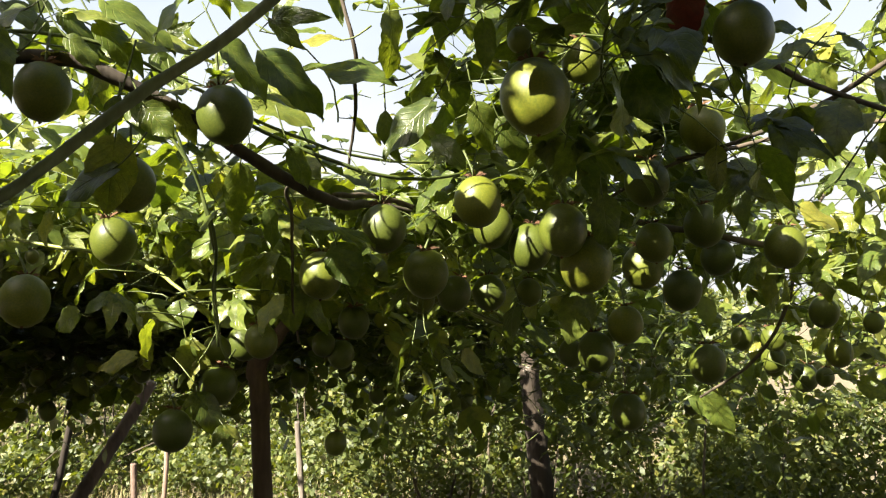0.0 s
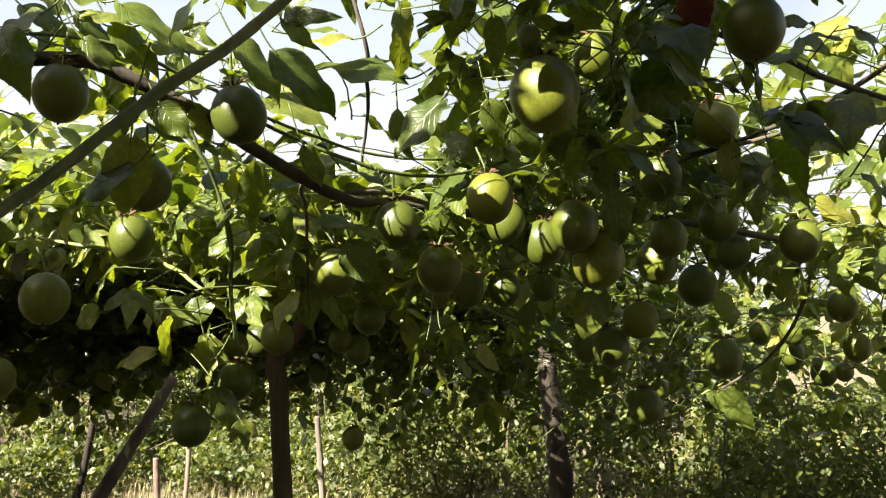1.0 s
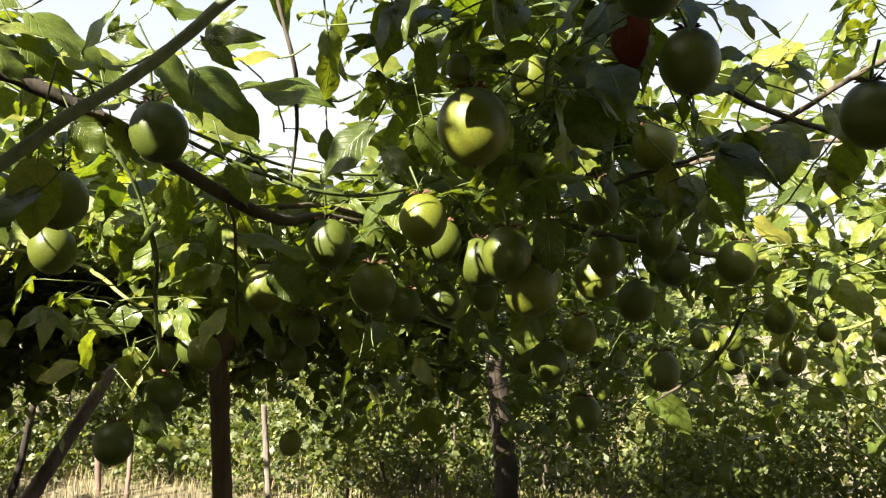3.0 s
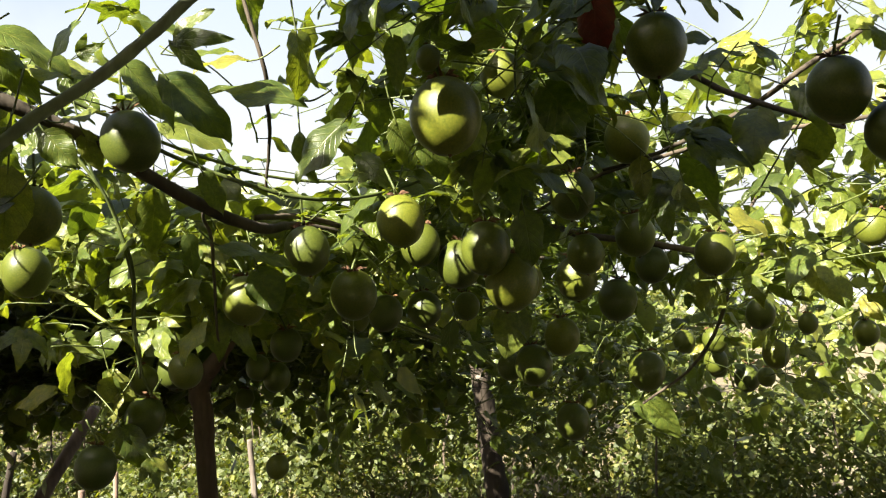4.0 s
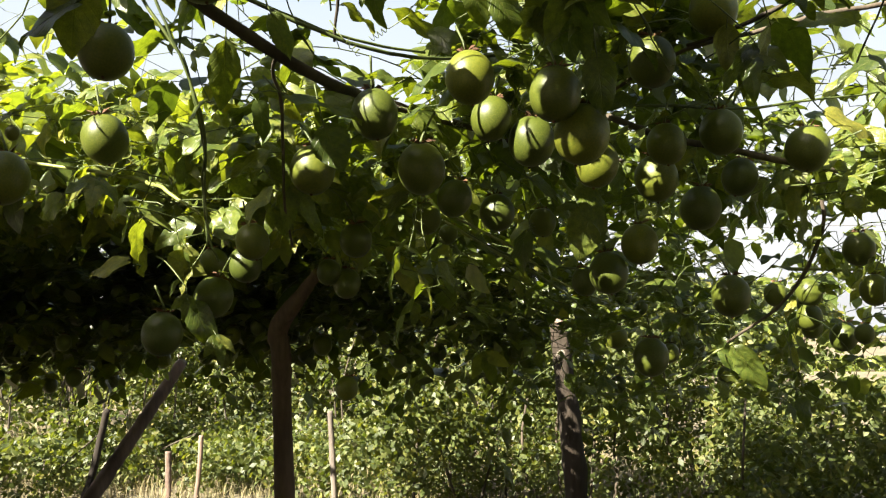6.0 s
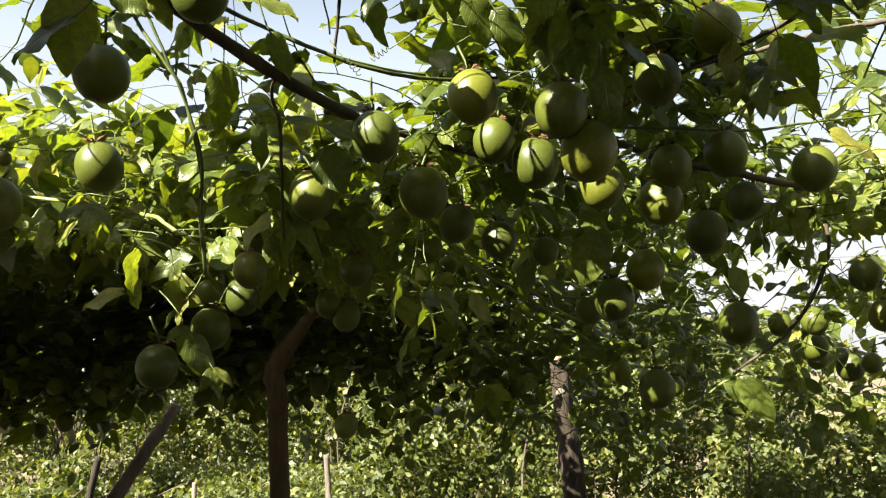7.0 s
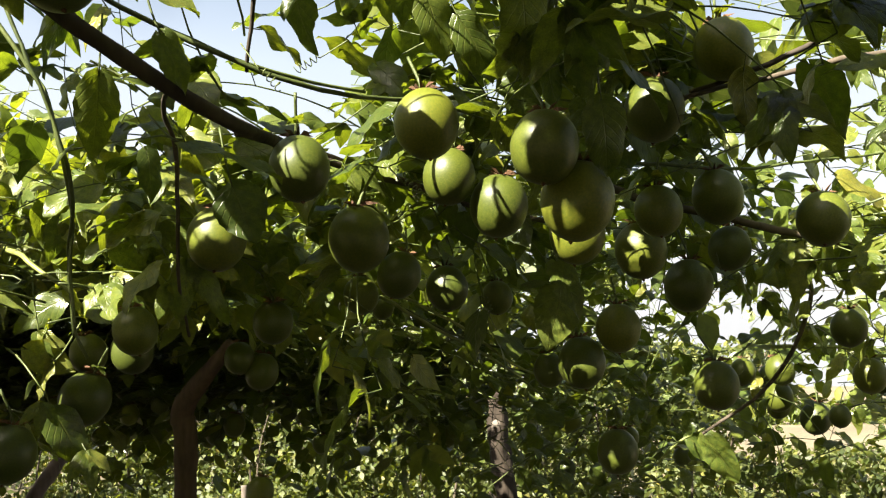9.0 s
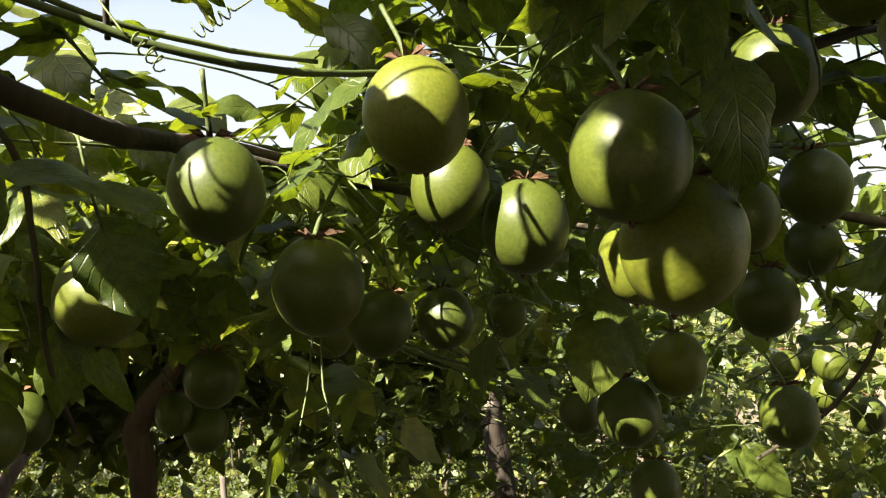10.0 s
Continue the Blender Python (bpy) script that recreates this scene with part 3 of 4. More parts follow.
# ---- main stems that stand out ----
MAIN = tagged(new("main_vine"), "passion vine with bare brown and green canes", "vine", "passion vines on the trellis")


def cane(points, radii, mat, label, sides=8, knobs=0.12, n=40):
    p = spline(points, n)
    p = p + np.array([noise.noise_vector(Vector(q) * 9) for q in p]) * 0.006 + np.array([noise.noise_vector(Vector(q) * 31) for q in p]) * 0.002
    pile = Pile()
    pile.add(tube(p, radii, sides, knobs))
    return child("cane", pile.mesh("cane", mat), MAIN, label)


cane([(-0.036, 0.886, 1.914), (-0.115, 0.852, 1.828), (-0.163, 0.83, 1.779), (-0.243, 0.804, 1.714), (-0.297, 0.782, 1.662), (-0.359, 0.758, 1.605), (-0.411, 0.735, 1.559)], (0.0068, 0.0068, 0.006), CANE, 'thick smooth grey-green cane')
cane([(-0.675, 1.015, 1.839), (-0.567, 1.048, 1.844), (-0.459, 1.092, 1.839), (-0.355, 1.159, 1.789), (-0.242, 1.209, 1.706), (-0.15, 1.295, 1.663), (-0.133, 1.477, 1.684), (-0.066, 1.577, 1.676), (0.053, 1.723, 1.667)], (0.012, 0.011, 0.0105, 0.0095, 0.006, 0.003), BARK, 'thick brown woody cane')
cane([(-0.196, 1.445, 1.694), (-0.151, 1.552, 1.709), (-0.027, 1.629, 1.68), (0.133, 1.765, 1.648), (0.311, 1.818, 1.628)], (0.005, 0.005, 0.004), BARK, 'brown woody cane')
cane([(-0.116, 1.124, 1.979), (-0.085, 1.136, 1.867), (-0.097, 1.177, 1.83), (-0.11, 1.23, 1.78), (-0.128, 1.273, 1.714)], (0.0028, 0.0032, 0.002), BARK, 'thin dark hanging shoot')
cane([(-0.314, 1.145, 1.812), (-0.26, 1.183, 1.77), (-0.192, 1.211, 1.736), (-0.105, 1.261, 1.709), (-0.038, 1.314, 1.704), (0.029, 1.404, 1.721), (0.104, 1.532, 1.763)], (0.0028, 0.0032, 0.0024), STEM, 'long green shoot')
cane([(-0.50, 1.33, 1.86), (-0.443, 1.36, 1.762), (-0.415, 1.364, 1.707), (-0.404, 1.417, 1.592), (-0.40, 1.43, 1.45), (-0.385, 1.44, 1.40)], (0.0030, 0.0026, 0.002), STEM, 'thin dark green hanging shoot')
cane([(-1.0, 1.75, 1.66), (-0.72, 1.72, 1.605), (-0.643, 1.674, 1.579), (-0.575, 1.608, 1.555), (-0.49, 1.59, 1.50)], (0.004, 0.0045, 0.003), STEM_YELLOW_BRIGHT, 'sunlit yellow-green shoot')
cane([(0.875, 2.169, 1.795), (0.797, 2.221, 1.646), (0.8, 2.249, 1.547), (0.765, 2.283, 1.438), (0.696, 2.332, 1.34), (0.584, 2.376, 1.254)], (0.004, 0.005, 0.0035), BARK, 'arching brown shoot')
cane([(0.882, 1.51, 1.829), (0.763, 1.517, 1.815), (0.651, 1.514, 1.805), (0.546, 1.523, 1.788), (0.405, 1.508, 1.747), (0.291, 1.518, 1.693)], (0.0042, 0.0042, 0.003), BARK, 'long brown shoot')
cane([(0.405, 1.196, 1.872), (0.505, 1.26, 1.85), (0.62, 1.327, 1.821), (0.779, 1.4, 1.788)], (0.0045, 0.005, 0.004), BARK, 'thin brown cane')
cane([(0.77, 1.288, 1.911), (0.697, 1.333, 1.868), (0.611, 1.407, 1.819), (0.488, 1.466, 1.774), (0.409, 1.508, 1.754)], (0.0042, 0.0042, 0.003), BARK, 'long brown shoot')
cane([(0.281, 1.728, 1.699), (0.376, 1.799, 1.675), (0.508, 1.866, 1.656), (0.619, 1.908, 1.637), (0.733, 1.95, 1.621), (0.916, 2.052, 1.624)], (0.007, 0.0075, 0.006), BARK, 'woody cane among the fruit')
cane([(0.25, 1.669, 1.709), (0.444, 1.751, 1.715), (0.61, 1.827, 1.733), (0.86, 1.96, 1.786)], (0.003, 0.003, 0.002), STEM, 'straight green shoot')
cane([(-0.078, 1.908, 1.524), (0.006, 2.085, 1.478), (0.146, 2.328, 1.403), (0.24, 2.461, 1.329)], (0.0035, 0.0035, 0.002), STEM_YELLOW_BRIGHT, 'slanting green shoot')
cane([(-0.055, 1.911, 1.532), (0.045, 2.089, 1.489), (0.162, 2.278, 1.412), (0.311, 2.417, 1.347)], (0.003, 0.003, 0.002), STEM_YELLOW_BRIGHT, 'slanting green shoot')
cane([(-0.047, 2.019, 1.509), (0.051, 2.147, 1.464), (0.112, 2.211, 1.448), (0.272, 2.342, 1.442)], (0.003, 0.003, 0.002), STEM, 'slanting green shoot')
cane([(0.738, 2.276, 1.57), (0.842, 2.329, 1.62), (1.041, 2.391, 1.652), (1.295, 2.451, 1.745), (1.532, 2.512, 1.812)], (0.0045, 0.0045, 0.004), STEM_YELLOW_BRIGHT, 'sunlit yellow-green shoot')
cane([(0.784, 2.589, 1.459), (0.965, 2.651, 1.459), (1.186, 2.718, 1.439), (1.394, 2.727, 1.506), (1.623, 2.741, 1.529)], (0.005, 0.005, 0.004), STEM_YELLOW_BRIGHT, 'sunlit yellow-green shoot')
cane([(1.065, 2.529, 1.174), (1.173, 2.542, 1.104), (1.278, 2.554, 1.043), (1.421, 2.569, 0.972)], (0.0035, 0.0035, 0.003), STEM_YELLOW_BRIGHT, 'sunlit yellow-green shoot')
cane([(1.024, 2.517, 1.295), (1.15, 2.529, 1.257), (1.337, 2.547, 1.184)], (0.003, 0.003, 0.003), STEM_YELLOW_BRIGHT, 'sunlit yellow-green shoot')
cane([(-0.584, 1.023, 1.873), (-0.506, 1.083, 1.883), (-0.428, 1.144, 1.872), (-0.358, 1.205, 1.839), (-0.301, 1.245, 1.803), (-0.222, 1.288, 1.773), (-0.128, 1.362, 1.747), (-0.027, 1.455, 1.751)], (0.003, 0.003, 0.0022), STEM, 'long green shoot')
cane([(-0.478, 1.31, 1.892), (-0.432, 1.342, 1.759), (-0.398, 1.392, 1.632), (-0.408, 1.43, 1.533), (-0.415, 1.459, 1.429)], (0.0024, 0.0028, 0.002), STEM, 'thin hanging shoot')
cane([(-0.20, 1.245, 1.69), (-0.245, 1.32, 1.69), (-0.258, 1.382, 1.66), (-0.265, 1.418, 1.612), (-0.276, 1.465, 1.514), (-0.28, 1.532, 1.432)], (0.003, 0.003, 0.002), BARK, 'thin hanging shoot')
cane([(0.523, 2.66, 1.161), (0.577, 2.66, 1.213), (0.651, 2.66, 1.252)], (0.004, 0.0035, 0.0025), STEM_YELLOW_BRIGHT, 'short yellow-green shoot')


def tendrils():
    """Thin coiled tendrils on the canes."""
    for at, way in (((-0.30, 1.17, 1.90), (0.2, 0, -0.9)), ((-0.13, 1.25, 1.74), (0.6, 0, -0.7)), ((-0.02, 1.30, 1.76), (-0.8, 0.1, -0.4)), ((0.15, 1.0, 1.88), (0.9, 0, 0.1)),
                    ((0.62, 1.45, 1.76), (0.3, 0.1, -0.9)), ((0.02, 1.32, 1.62), (0.5, -0.3, -0.5)), ((0.50, 1.80, 1.58), (0.2, -0.1, -0.9)), ((-0.40, 1.25, 1.84), (0.3, -0.2, 0.8)),
                    ((0.10, 1.9, 1.56), (0.3, 0.1, -0.8)), ((0.7, 2.2, 1.45), (0.4, -0.1, -0.8))):
        w = Vector(way).normalized()
        a = w.orthogonal().normalized()
        b = w.cross(a)
        pts = []
        for i in range(60):
            s = i / 59
            r = 0.004 * min(1, s * 1.5) + 0.001
            k = 0 if s < 0.35 else (s - 0.35) * 42
            pts.append(Vector(at) + w * (s * 0.11 if s < 0.35 else 0.0385 + (s - 0.35) * 0.05) + (a * math.cos(k) + b * math.sin(k)) * (r if s > 0.35 else s * 0.012))
        pile = Pile()
        pile.add(tube(pts, (0.0009, 0.0006), 5))
        child("tendril", pile.mesh("tendril", STEM), MAIN)


tendrils()

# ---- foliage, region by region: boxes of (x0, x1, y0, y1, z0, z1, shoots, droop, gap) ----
# roof of leaves right over the walk, added out of view to shade the fruit
vine("unseen roof of vine leaves added above the walk for shade", FINE, [(-1.6, 0.6, -0.1, 0.72, 2.08, 2.30, 480, 0.0, 0.055), (-0.25, 0.35, 0.35, 0.78, 2.0, 2.14, 45, 0.0, 0.05), (-0.95, -0.2, 0.35, 0.72, 2.02, 2.15, 46, 0.0, 0.05), (-4.0, -1.4, 0.0, 0.85, 2.0, 2.3, 260, 0.0, 0.06), (-4.0, -1.4, 0.75, 1.4, 2.04, 2.3, 230, 0.0, 0.06), (0.25, 1.0, 0.4, 0.76, 2.1, 2.3, 70, 0.0, 0.055), (0.6, 3.4, 0.0, 0.45, 2.1, 2.4, 300, 0.0, 0.06), (-4.2, -1.9, 1.4, 2.2, 2.0, 2.3, 260, 0.0, 0.06)], 100, sizes=(0.08, 0.14), reach=(0.14, 0.32))
# unseen leaf cover behind the camera, added to cut light bounced off the ground
vine("unseen roof of vine leaves added behind the walk to block light", FINE, [(-7.0, 3.0, -4.0, 0.2, 2.05, 2.5, 3500, 0.0, 0.055)], 60, sizes=(0.11, 0.17), coarse=COARSE)
# leaves hanging in the middle around the largest fruit
vine("dark green vine leaves hanging over the fruit cluster", FINE,
     [(-0.02, 0.45, 1.05, 1.6, 1.84, 2.02, 55, 0.02, 0.05), (0.0, 0.5, 1.6, 2.4, 1.82, 2.05, 38, 0.02, 0.05), (0.0, 0.55, 1.5, 2.1, 1.70, 1.9, 34, 0.05, 0.05), (0.22, 0.42, 0.9, 1.1, 1.82, 1.95, 8, 0.12, 0.05), (-0.3, 0.1, 1.6, 2.1, 1.62, 1.76, 22, 0.02, 0.05), (0.02, 0.32, 1.45, 2.0, 1.88, 2.1, 36, 0.02, 0.05)], 300, sizes=(0.05, 0.105))
# thin growth against the sky
vine("loose sunlit vine shoots against the sky", FINE, [(-0.85, -0.1, 1.15, 1.6, 1.80, 2.0, 7, 0.02, 0.07), (-0.78, -0.46, 1.12, 1.35, 1.86, 1.99, 9, 0.02, 0.05), (-0.4, 0.1, 1.3, 1.7, 1.70, 1.85, 7, 0.06, 0.06)], 250, sizes=(0.05, 0.10), facing=(0.6, 0.5, 0.8))
vine("loose vine shoots and canes with small leaves", FINE, [(0.5, 1.3, 1.3, 2.2, 1.68, 1.90, 26, 0.04, 0.06), (0.55, 1.1, 1.7, 2.5, 1.5, 1.75, 40, 0.04, 0.06), (0.62, 1.5, 1.8, 2.3, 1.92, 2.2, 36, 0.02, 0.06)], 300, LEAF_BRIGHT, sizes=(0.05, 0.095), facing=(0.35, 0.45, 1.1), hang_down=0.35)
# sunlit face of the canopy beyond, its light partly in the brighter leaf colour
vine("sunlit light green vine leaves on top of the canopy", FINE, [(-2.6, -0.3, 1.9, 2.7, 1.66, 1.93, 320, 0.02, 0.055), (-4.2, 0.0, 2.6, 3.4, 1.66, 1.96, 470, 0.02, 0.055), (-0.8, -0.2, 1.6, 2.1, 1.60, 1.76, 50, 0.02, 0.05), (-0.62, -0.22, 1.65, 2.3, 1.48, 1.62, 40, 0.02, 0.05)], 300, LEAF_BRIGHT, sizes=(0.05, 0.105), stem_r=0.0012, near=(-0.6, 1.5, 1.7), facing=(0.45, 0.6, 0.9), hang_down=0.25)
vine("leafy canopy of vines over the next row", FINE, [(-0.4, 0.8, 2.2, 3.8, 1.66, 1.95, 190, 0.04, 0.055)], 200, LEAF, sizes=(0.05, 0.095), near=(0.3, 1.8, 1.7))
# leaf lid and back wall, added to block light from above and behind the mass
vine("lid and back of broad vine leaves added to darken the mass", FINE, [(-4.6, -0.2, 2.6, 3.7, 1.66, 1.82, 260, 0.0, 0.06), (-4.6, -0.6, 3.7, 3.95, 1.30, 1.75, 300, 0.02, 0.055)], 40, sizes=(0.10, 0.15), near=(-0.8, 2.0, 1.7), coarse=COARSE)
# heavy shaded mass that hangs under it
vine("dense shaded mass of hanging vine leaves", FINE, [(-4.4, -1.8, 3.3, 3.9, 1.12, 1.66, 760, 0.04, 0.05), (-1.8, -0.75, 3.3, 3.9, 1.24, 1.66, 360, 0.03, 0.05), (-0.75, 0.15, 3.0, 3.8, 1.26, 1.68, 250, 0.05, 0.05)], 145, coarse=COARSE, sizes=(0.045, 0.088), near=(-0.8, 1.8, 1.4))
# hanging tuft with small lobed leaves on the hanging shoots
vine("hanging shoot tips with small lobed leaves", [FINE[3], FINE[5], FINE[0]], [(-0.58, -0.44, 1.50, 1.62, 1.30, 1.56, 34, 0.10, 0.045)], 160, LEAF_BRIGHT, sizes=(0.045, 0.085), low=True, reach=(0.06, 0.16), facing=(0.3, 0.45, 1.2), hang_down=0.5)
vine("shaded hanging vine leaves between the fruit", FINE, [(0.1, 0.75, 2.1, 2.9, 1.28, 1.6, 21, 0.05, 0.055), (-0.4, 0.3, 2.2, 3.2, 1.3, 1.6, 14, 0.04, 0.06), (-0.5, 0.9, 2.7, 4.0, 1.1, 1.5, 80, 0.05, 0.05), (-0.9, 0.9, 3.4, 4.3, 1.4, 1.75, 100, 0.03, 0.055)], 250, sizes=(0.04, 0.075))
# the sunlit open side takes the brighter leaf colour as well
vine("bright sunlit vine leaves and shoots at the open side", FINE, [(0.8, 2.6, 2.3, 3.8, 1.26, 1.65, 66, 0.04, 0.055), (0.9, 2.5, 3.3, 4.6, 1.12, 1.6, 60, 0.04, 0.055), (1.0, 2.3, 2.0, 3.2, 1.45, 1.85, 60, 0.03, 0.055)], 300, LEAF_BRIGHT, sizes=(0.045, 0.085), near=(0.9, 2.2, 1.4), facing=(0.35, 0.45, 1.1), hang_down=0.35)


SHAPE_MESH = {}


def single_leaf(base, tip, normal, shape, mat, label, width=1.0):
    """One large leaf of the main vine, from its base to its tip, with its face along normal, and its stalk."""
    base, tip = np.array(base, float), np.array(tip, float)
    size = np.linalg.norm(tip - base)
    t = (tip - base) / size
    nor = np.array(normal, float)
    nor = unit(nor - (nor @ t) * t)
    side = np.cross(t, nor)
    key = (shape, mat.name)
    if key not in SHAPE_MESH:
        v, u, f = FINE[shape]
        SHAPE_MESH[key] = mesh_from("leaf", v.tolist(), f, mat, u)
    cols = np.stack([side * size * width, t * size, nor * size], axis=1)
    m = Matrix([[*cols[0], base[0]], [*cols[1], base[1]], [*cols[2], base[2]], [0, 0, 0, 1]])
    ob = child("leaf", SHAPE_MESH[key], MAIN, label, m)
    pile = Pile()
    pile.add(tube(spline([base - t * 0.045 + (0, 0, 0.03), base - t * 0.02 + (0, 0, 0.008), base], 6), (0.0014, 0.0012), 5))
    stalk = child("petiole", pile.mesh("petiole", STEM), ob)
    stalk.matrix_parent_inverse = m.inverted()
    return ob


# leaves in sun get the brighter leaf colour, those in shade the darker one
single_leaf((-0.16, 1.329, 1.596), (-0.133, 1.337, 1.531), (-0.1, -0.8, 0.6), 2, LEAF, 'broad grey-green leaf hanging over a fruit', 1.25)
single_leaf((-0.196, 1.274, 1.632), (-0.086, 1.282, 1.618), (0, -0.35, 0.9), 0, LEAF_BRIGHT, 'light green sunlit vine leaf', 0.7)
single_leaf((0.648, 2.66, 1.232), (0.738, 2.66, 1.113), (-0.35, -0.8, 0.5), 0, LEAF_BRIGHT, 'light green sunlit vine leaf', 0.8)
single_leaf((0.605, 2.66, 1.234), (0.674, 2.66, 1.162), (-0.35, -0.8, 0.5), 2, LEAF_BRIGHT, 'light green sunlit vine leaf', 0.7)
single_leaf((0.605, 2.66, 1.241), (0.615, 2.66, 1.313), (-0.35, -0.8, 0.5), 2, LEAF_BRIGHT, 'light green sunlit vine leaf', 0.8)
single_leaf((-0.029, 1.087, 1.801), (-0.139, 1.07, 1.842), (-0.2, -0.6, 0.8), 0, LEAF_BRIGHT, 'light green sunlit vine leaf', 0.9)
# next two leaves are added across the sun's path to shadow the largest fruit
single_leaf((0.077, 0.95, 1.879), (0.102, 0.891, 1.835), (-0.47, -0.64, 0.61), 3, LEAF, 'large dark green vine leaf', 1.0)
single_leaf((0.138, 0.865, 1.885), (0.087, 0.853, 1.834), (-0.47, -0.64, 0.61), 1, LEAF, 'large dark green vine leaf', 0.8)
single_leaf((-0.1, 1.094, 1.861), (-0.168, 1.085, 1.876), (-0.2, -0.5, 0.8), 1, LEAF_BRIGHT, 'light green sunlit vine leaf', 1)
single_leaf((-0.187, 1.045, 1.828), (-0.103, 1.061, 1.76), (0.2, -0.7, 0.7), 0, LEAF, 'large dark green vine leaf', 1)
single_leaf((-0.024, 1.062, 1.879), (-0.009, 1.07, 1.797), (0.8, -0.5, 0.3), 1, LEAF, 'large dark green vine leaf', 1)
single_leaf((0.026, 1.076, 1.763), (-0.045, 1.072, 1.704), (-0.3, -0.8, 0.4), 0, LEAF, 'large dark green vine leaf', 1)
single_leaf((0.291, 1.086, 1.797), (0.341, 1.097, 1.735), (0, -0.9, 0.3), 2, LEAF, 'large dark green vine leaf', 1.3)
single_leaf((0.273, 1.031, 1.825), (0.393, 1.049, 1.784), (0, -0.6, 0.8), 1, LEAF, 'large dark green vine leaf', 1)
single_leaf((0.258, 1.218, 1.651), (0.272, 1.234, 1.575), (0.35, -0.9, -0.1), 0, LEAF, 'large dark green vine leaf', 1)
single_leaf((0.232, 1.298, 1.747), (0.361, 1.324, 1.722), (0, -0.45, 0.9), 1, LEAF, 'large dark green vine leaf', 1)
single_leaf((0.179, 1.268, 1.807), (0.2, 1.291, 1.706), (0.3, -0.8, 0.3), 1, LEAF, 'large dark green vine leaf', 1.1)
single_leaf((0.108, 1.321, 1.791), (0.156, 1.342, 1.724), (-0.2, -0.8, 0.5), 1, LEAF, 'large dark green vine leaf', 1)
single_leaf((0.07, 1.311, 1.816), (0.098, 1.329, 1.744), (0.2, -0.8, 0.5), 0, LEAF, 'large dark green vine leaf', 1)
single_leaf((0.209, 1.439, 1.801), (0.162, 1.447, 1.717), (0.2, -0.9, 0.3), 2, LEAF, 'large dark green vine leaf', 1)
single_leaf((-0.055, 1.194, 1.778), (-0.052, 1.208, 1.71), (-0.4, -0.9, 0.2), 1, LEAF, 'large dark green vine leaf', 1)
single_leaf((-0.356, 0.973, 1.704), (-0.376, 0.988, 1.611), (0.4, -0.9, 0.2), 0, LEAF, 'large dark green vine leaf', 1)
single_leaf((-0.31, 1.287, 1.721), (-0.317, 1.303, 1.627), (0.5, -0.85, 0.1), 4, LEAF, 'large dark green vine leaf', 1)
single_leaf((-0.199, 1.2, 1.731), (-0.169, 1.215, 1.679), (0.1, -0.7, 0.6), 1, LEAF, 'large dark green vine leaf', 1)
single_leaf((-0.354, 0.966, 1.668), (-0.434, 0.958, 1.637), (0, -0.75, 0.6), 0, LEAF, 'large dark green vine leaf', 1)
single_leaf((-0.592, 1.525, 1.501), (-0.52, 1.535, 1.482), (-0.3, -0.7, 0.6), 3, LEAF_BRIGHT, 'sunlit lobed leaf at a shoot tip', 1)
single_leaf((-0.587, 1.525, 1.506), (-0.634, 1.523, 1.453), (-0.3, -0.7, 0.6), 3, LEAF_BRIGHT, 'sunlit lobed leaf at a shoot tip', 1)
single_leaf((-0.508, 1.54, 1.441), (-0.492, 1.546, 1.388), (-0.3, -0.7, 0.6), 3, LEAF_BRIGHT, 'sunlit lobed leaf at a shoot tip', 1)
single_leaf((-0.487, 1.546, 1.398), (-0.541, 1.542, 1.356), (-0.3, -0.7, 0.6), 3, LEAF_BRIGHT, 'sunlit lobed leaf at a shoot tip', 1)
single_leaf((-0.494, 1.568, 1.329), (-0.448, 1.589, 1.254), (-0.1, -0.5, 0.8), 0, LEAF, 'large dark green vine leaf', 1)
single_leaf((-0.577, 1.071, 1.927), (-0.51, 1.081, 1.895), (0, -0.6, 0.8), 0, LEAF, 'large dark green vine leaf', 1)
single_leaf((-0.509, 1.1, 1.92), (-0.46, 1.109, 1.877), (0.2, -0.7, 0.6), 1, LEAF, 'large dark green vine leaf', 1)
single_leaf((-0.541, 1.041, 1.843), (-0.607, 1.035, 1.82), (0, -0.7, 0.6), 0, LEAF, 'large dark green vine leaf', 1)
single_leaf((-0.466, 1.084, 1.933), (-0.521, 1.076, 1.953), (0, -0.6, 0.8), 2, LEAF, 'large dark green vine leaf', 1)
single_leaf((-0.453, 1.142, 1.851), (-0.495, 1.14, 1.814), (0.2, -0.8, 0.5), 0, LEAF, 'large dark green vine leaf', 1)
single_leaf((-0.393, 1.015, 1.897), (-0.299, 1.03, 1.853), (0, -0.5, 0.85), 0, LEAF_BRIGHT, 'light green sunlit vine leaf', 0.9)
single_leaf((-0.415, 1.034, 1.876), (-0.35, 1.046, 1.825), (0.3, -0.7, 0.6), 1, LEAF, 'large dark green vine leaf', 1)
single_leaf((-0.399, 1.026, 1.877), (-0.451, 1.017, 1.911), (0, -0.5, 0.85), 1, LEAF_BRIGHT, 'light green sunlit vine leaf', 1)
single_leaf((-0.479, 1.067, 1.871), (-0.431, 1.075, 1.837), (0.2, -0.7, 0.6), 1, LEAF, 'large dark green vine leaf', 1)
single_leaf((-0.538, 1.078, 1.897), (-0.57, 1.077, 1.86), (0, -0.8, 0.5), 0, LEAF, 'large dark green vine leaf', 1)
single_leaf((-0.492, 0.984, 1.882), (-0.551, 0.977, 1.867), (0, -0.7, 0.6), 2, LEAF, 'large dark green vine leaf', 1)
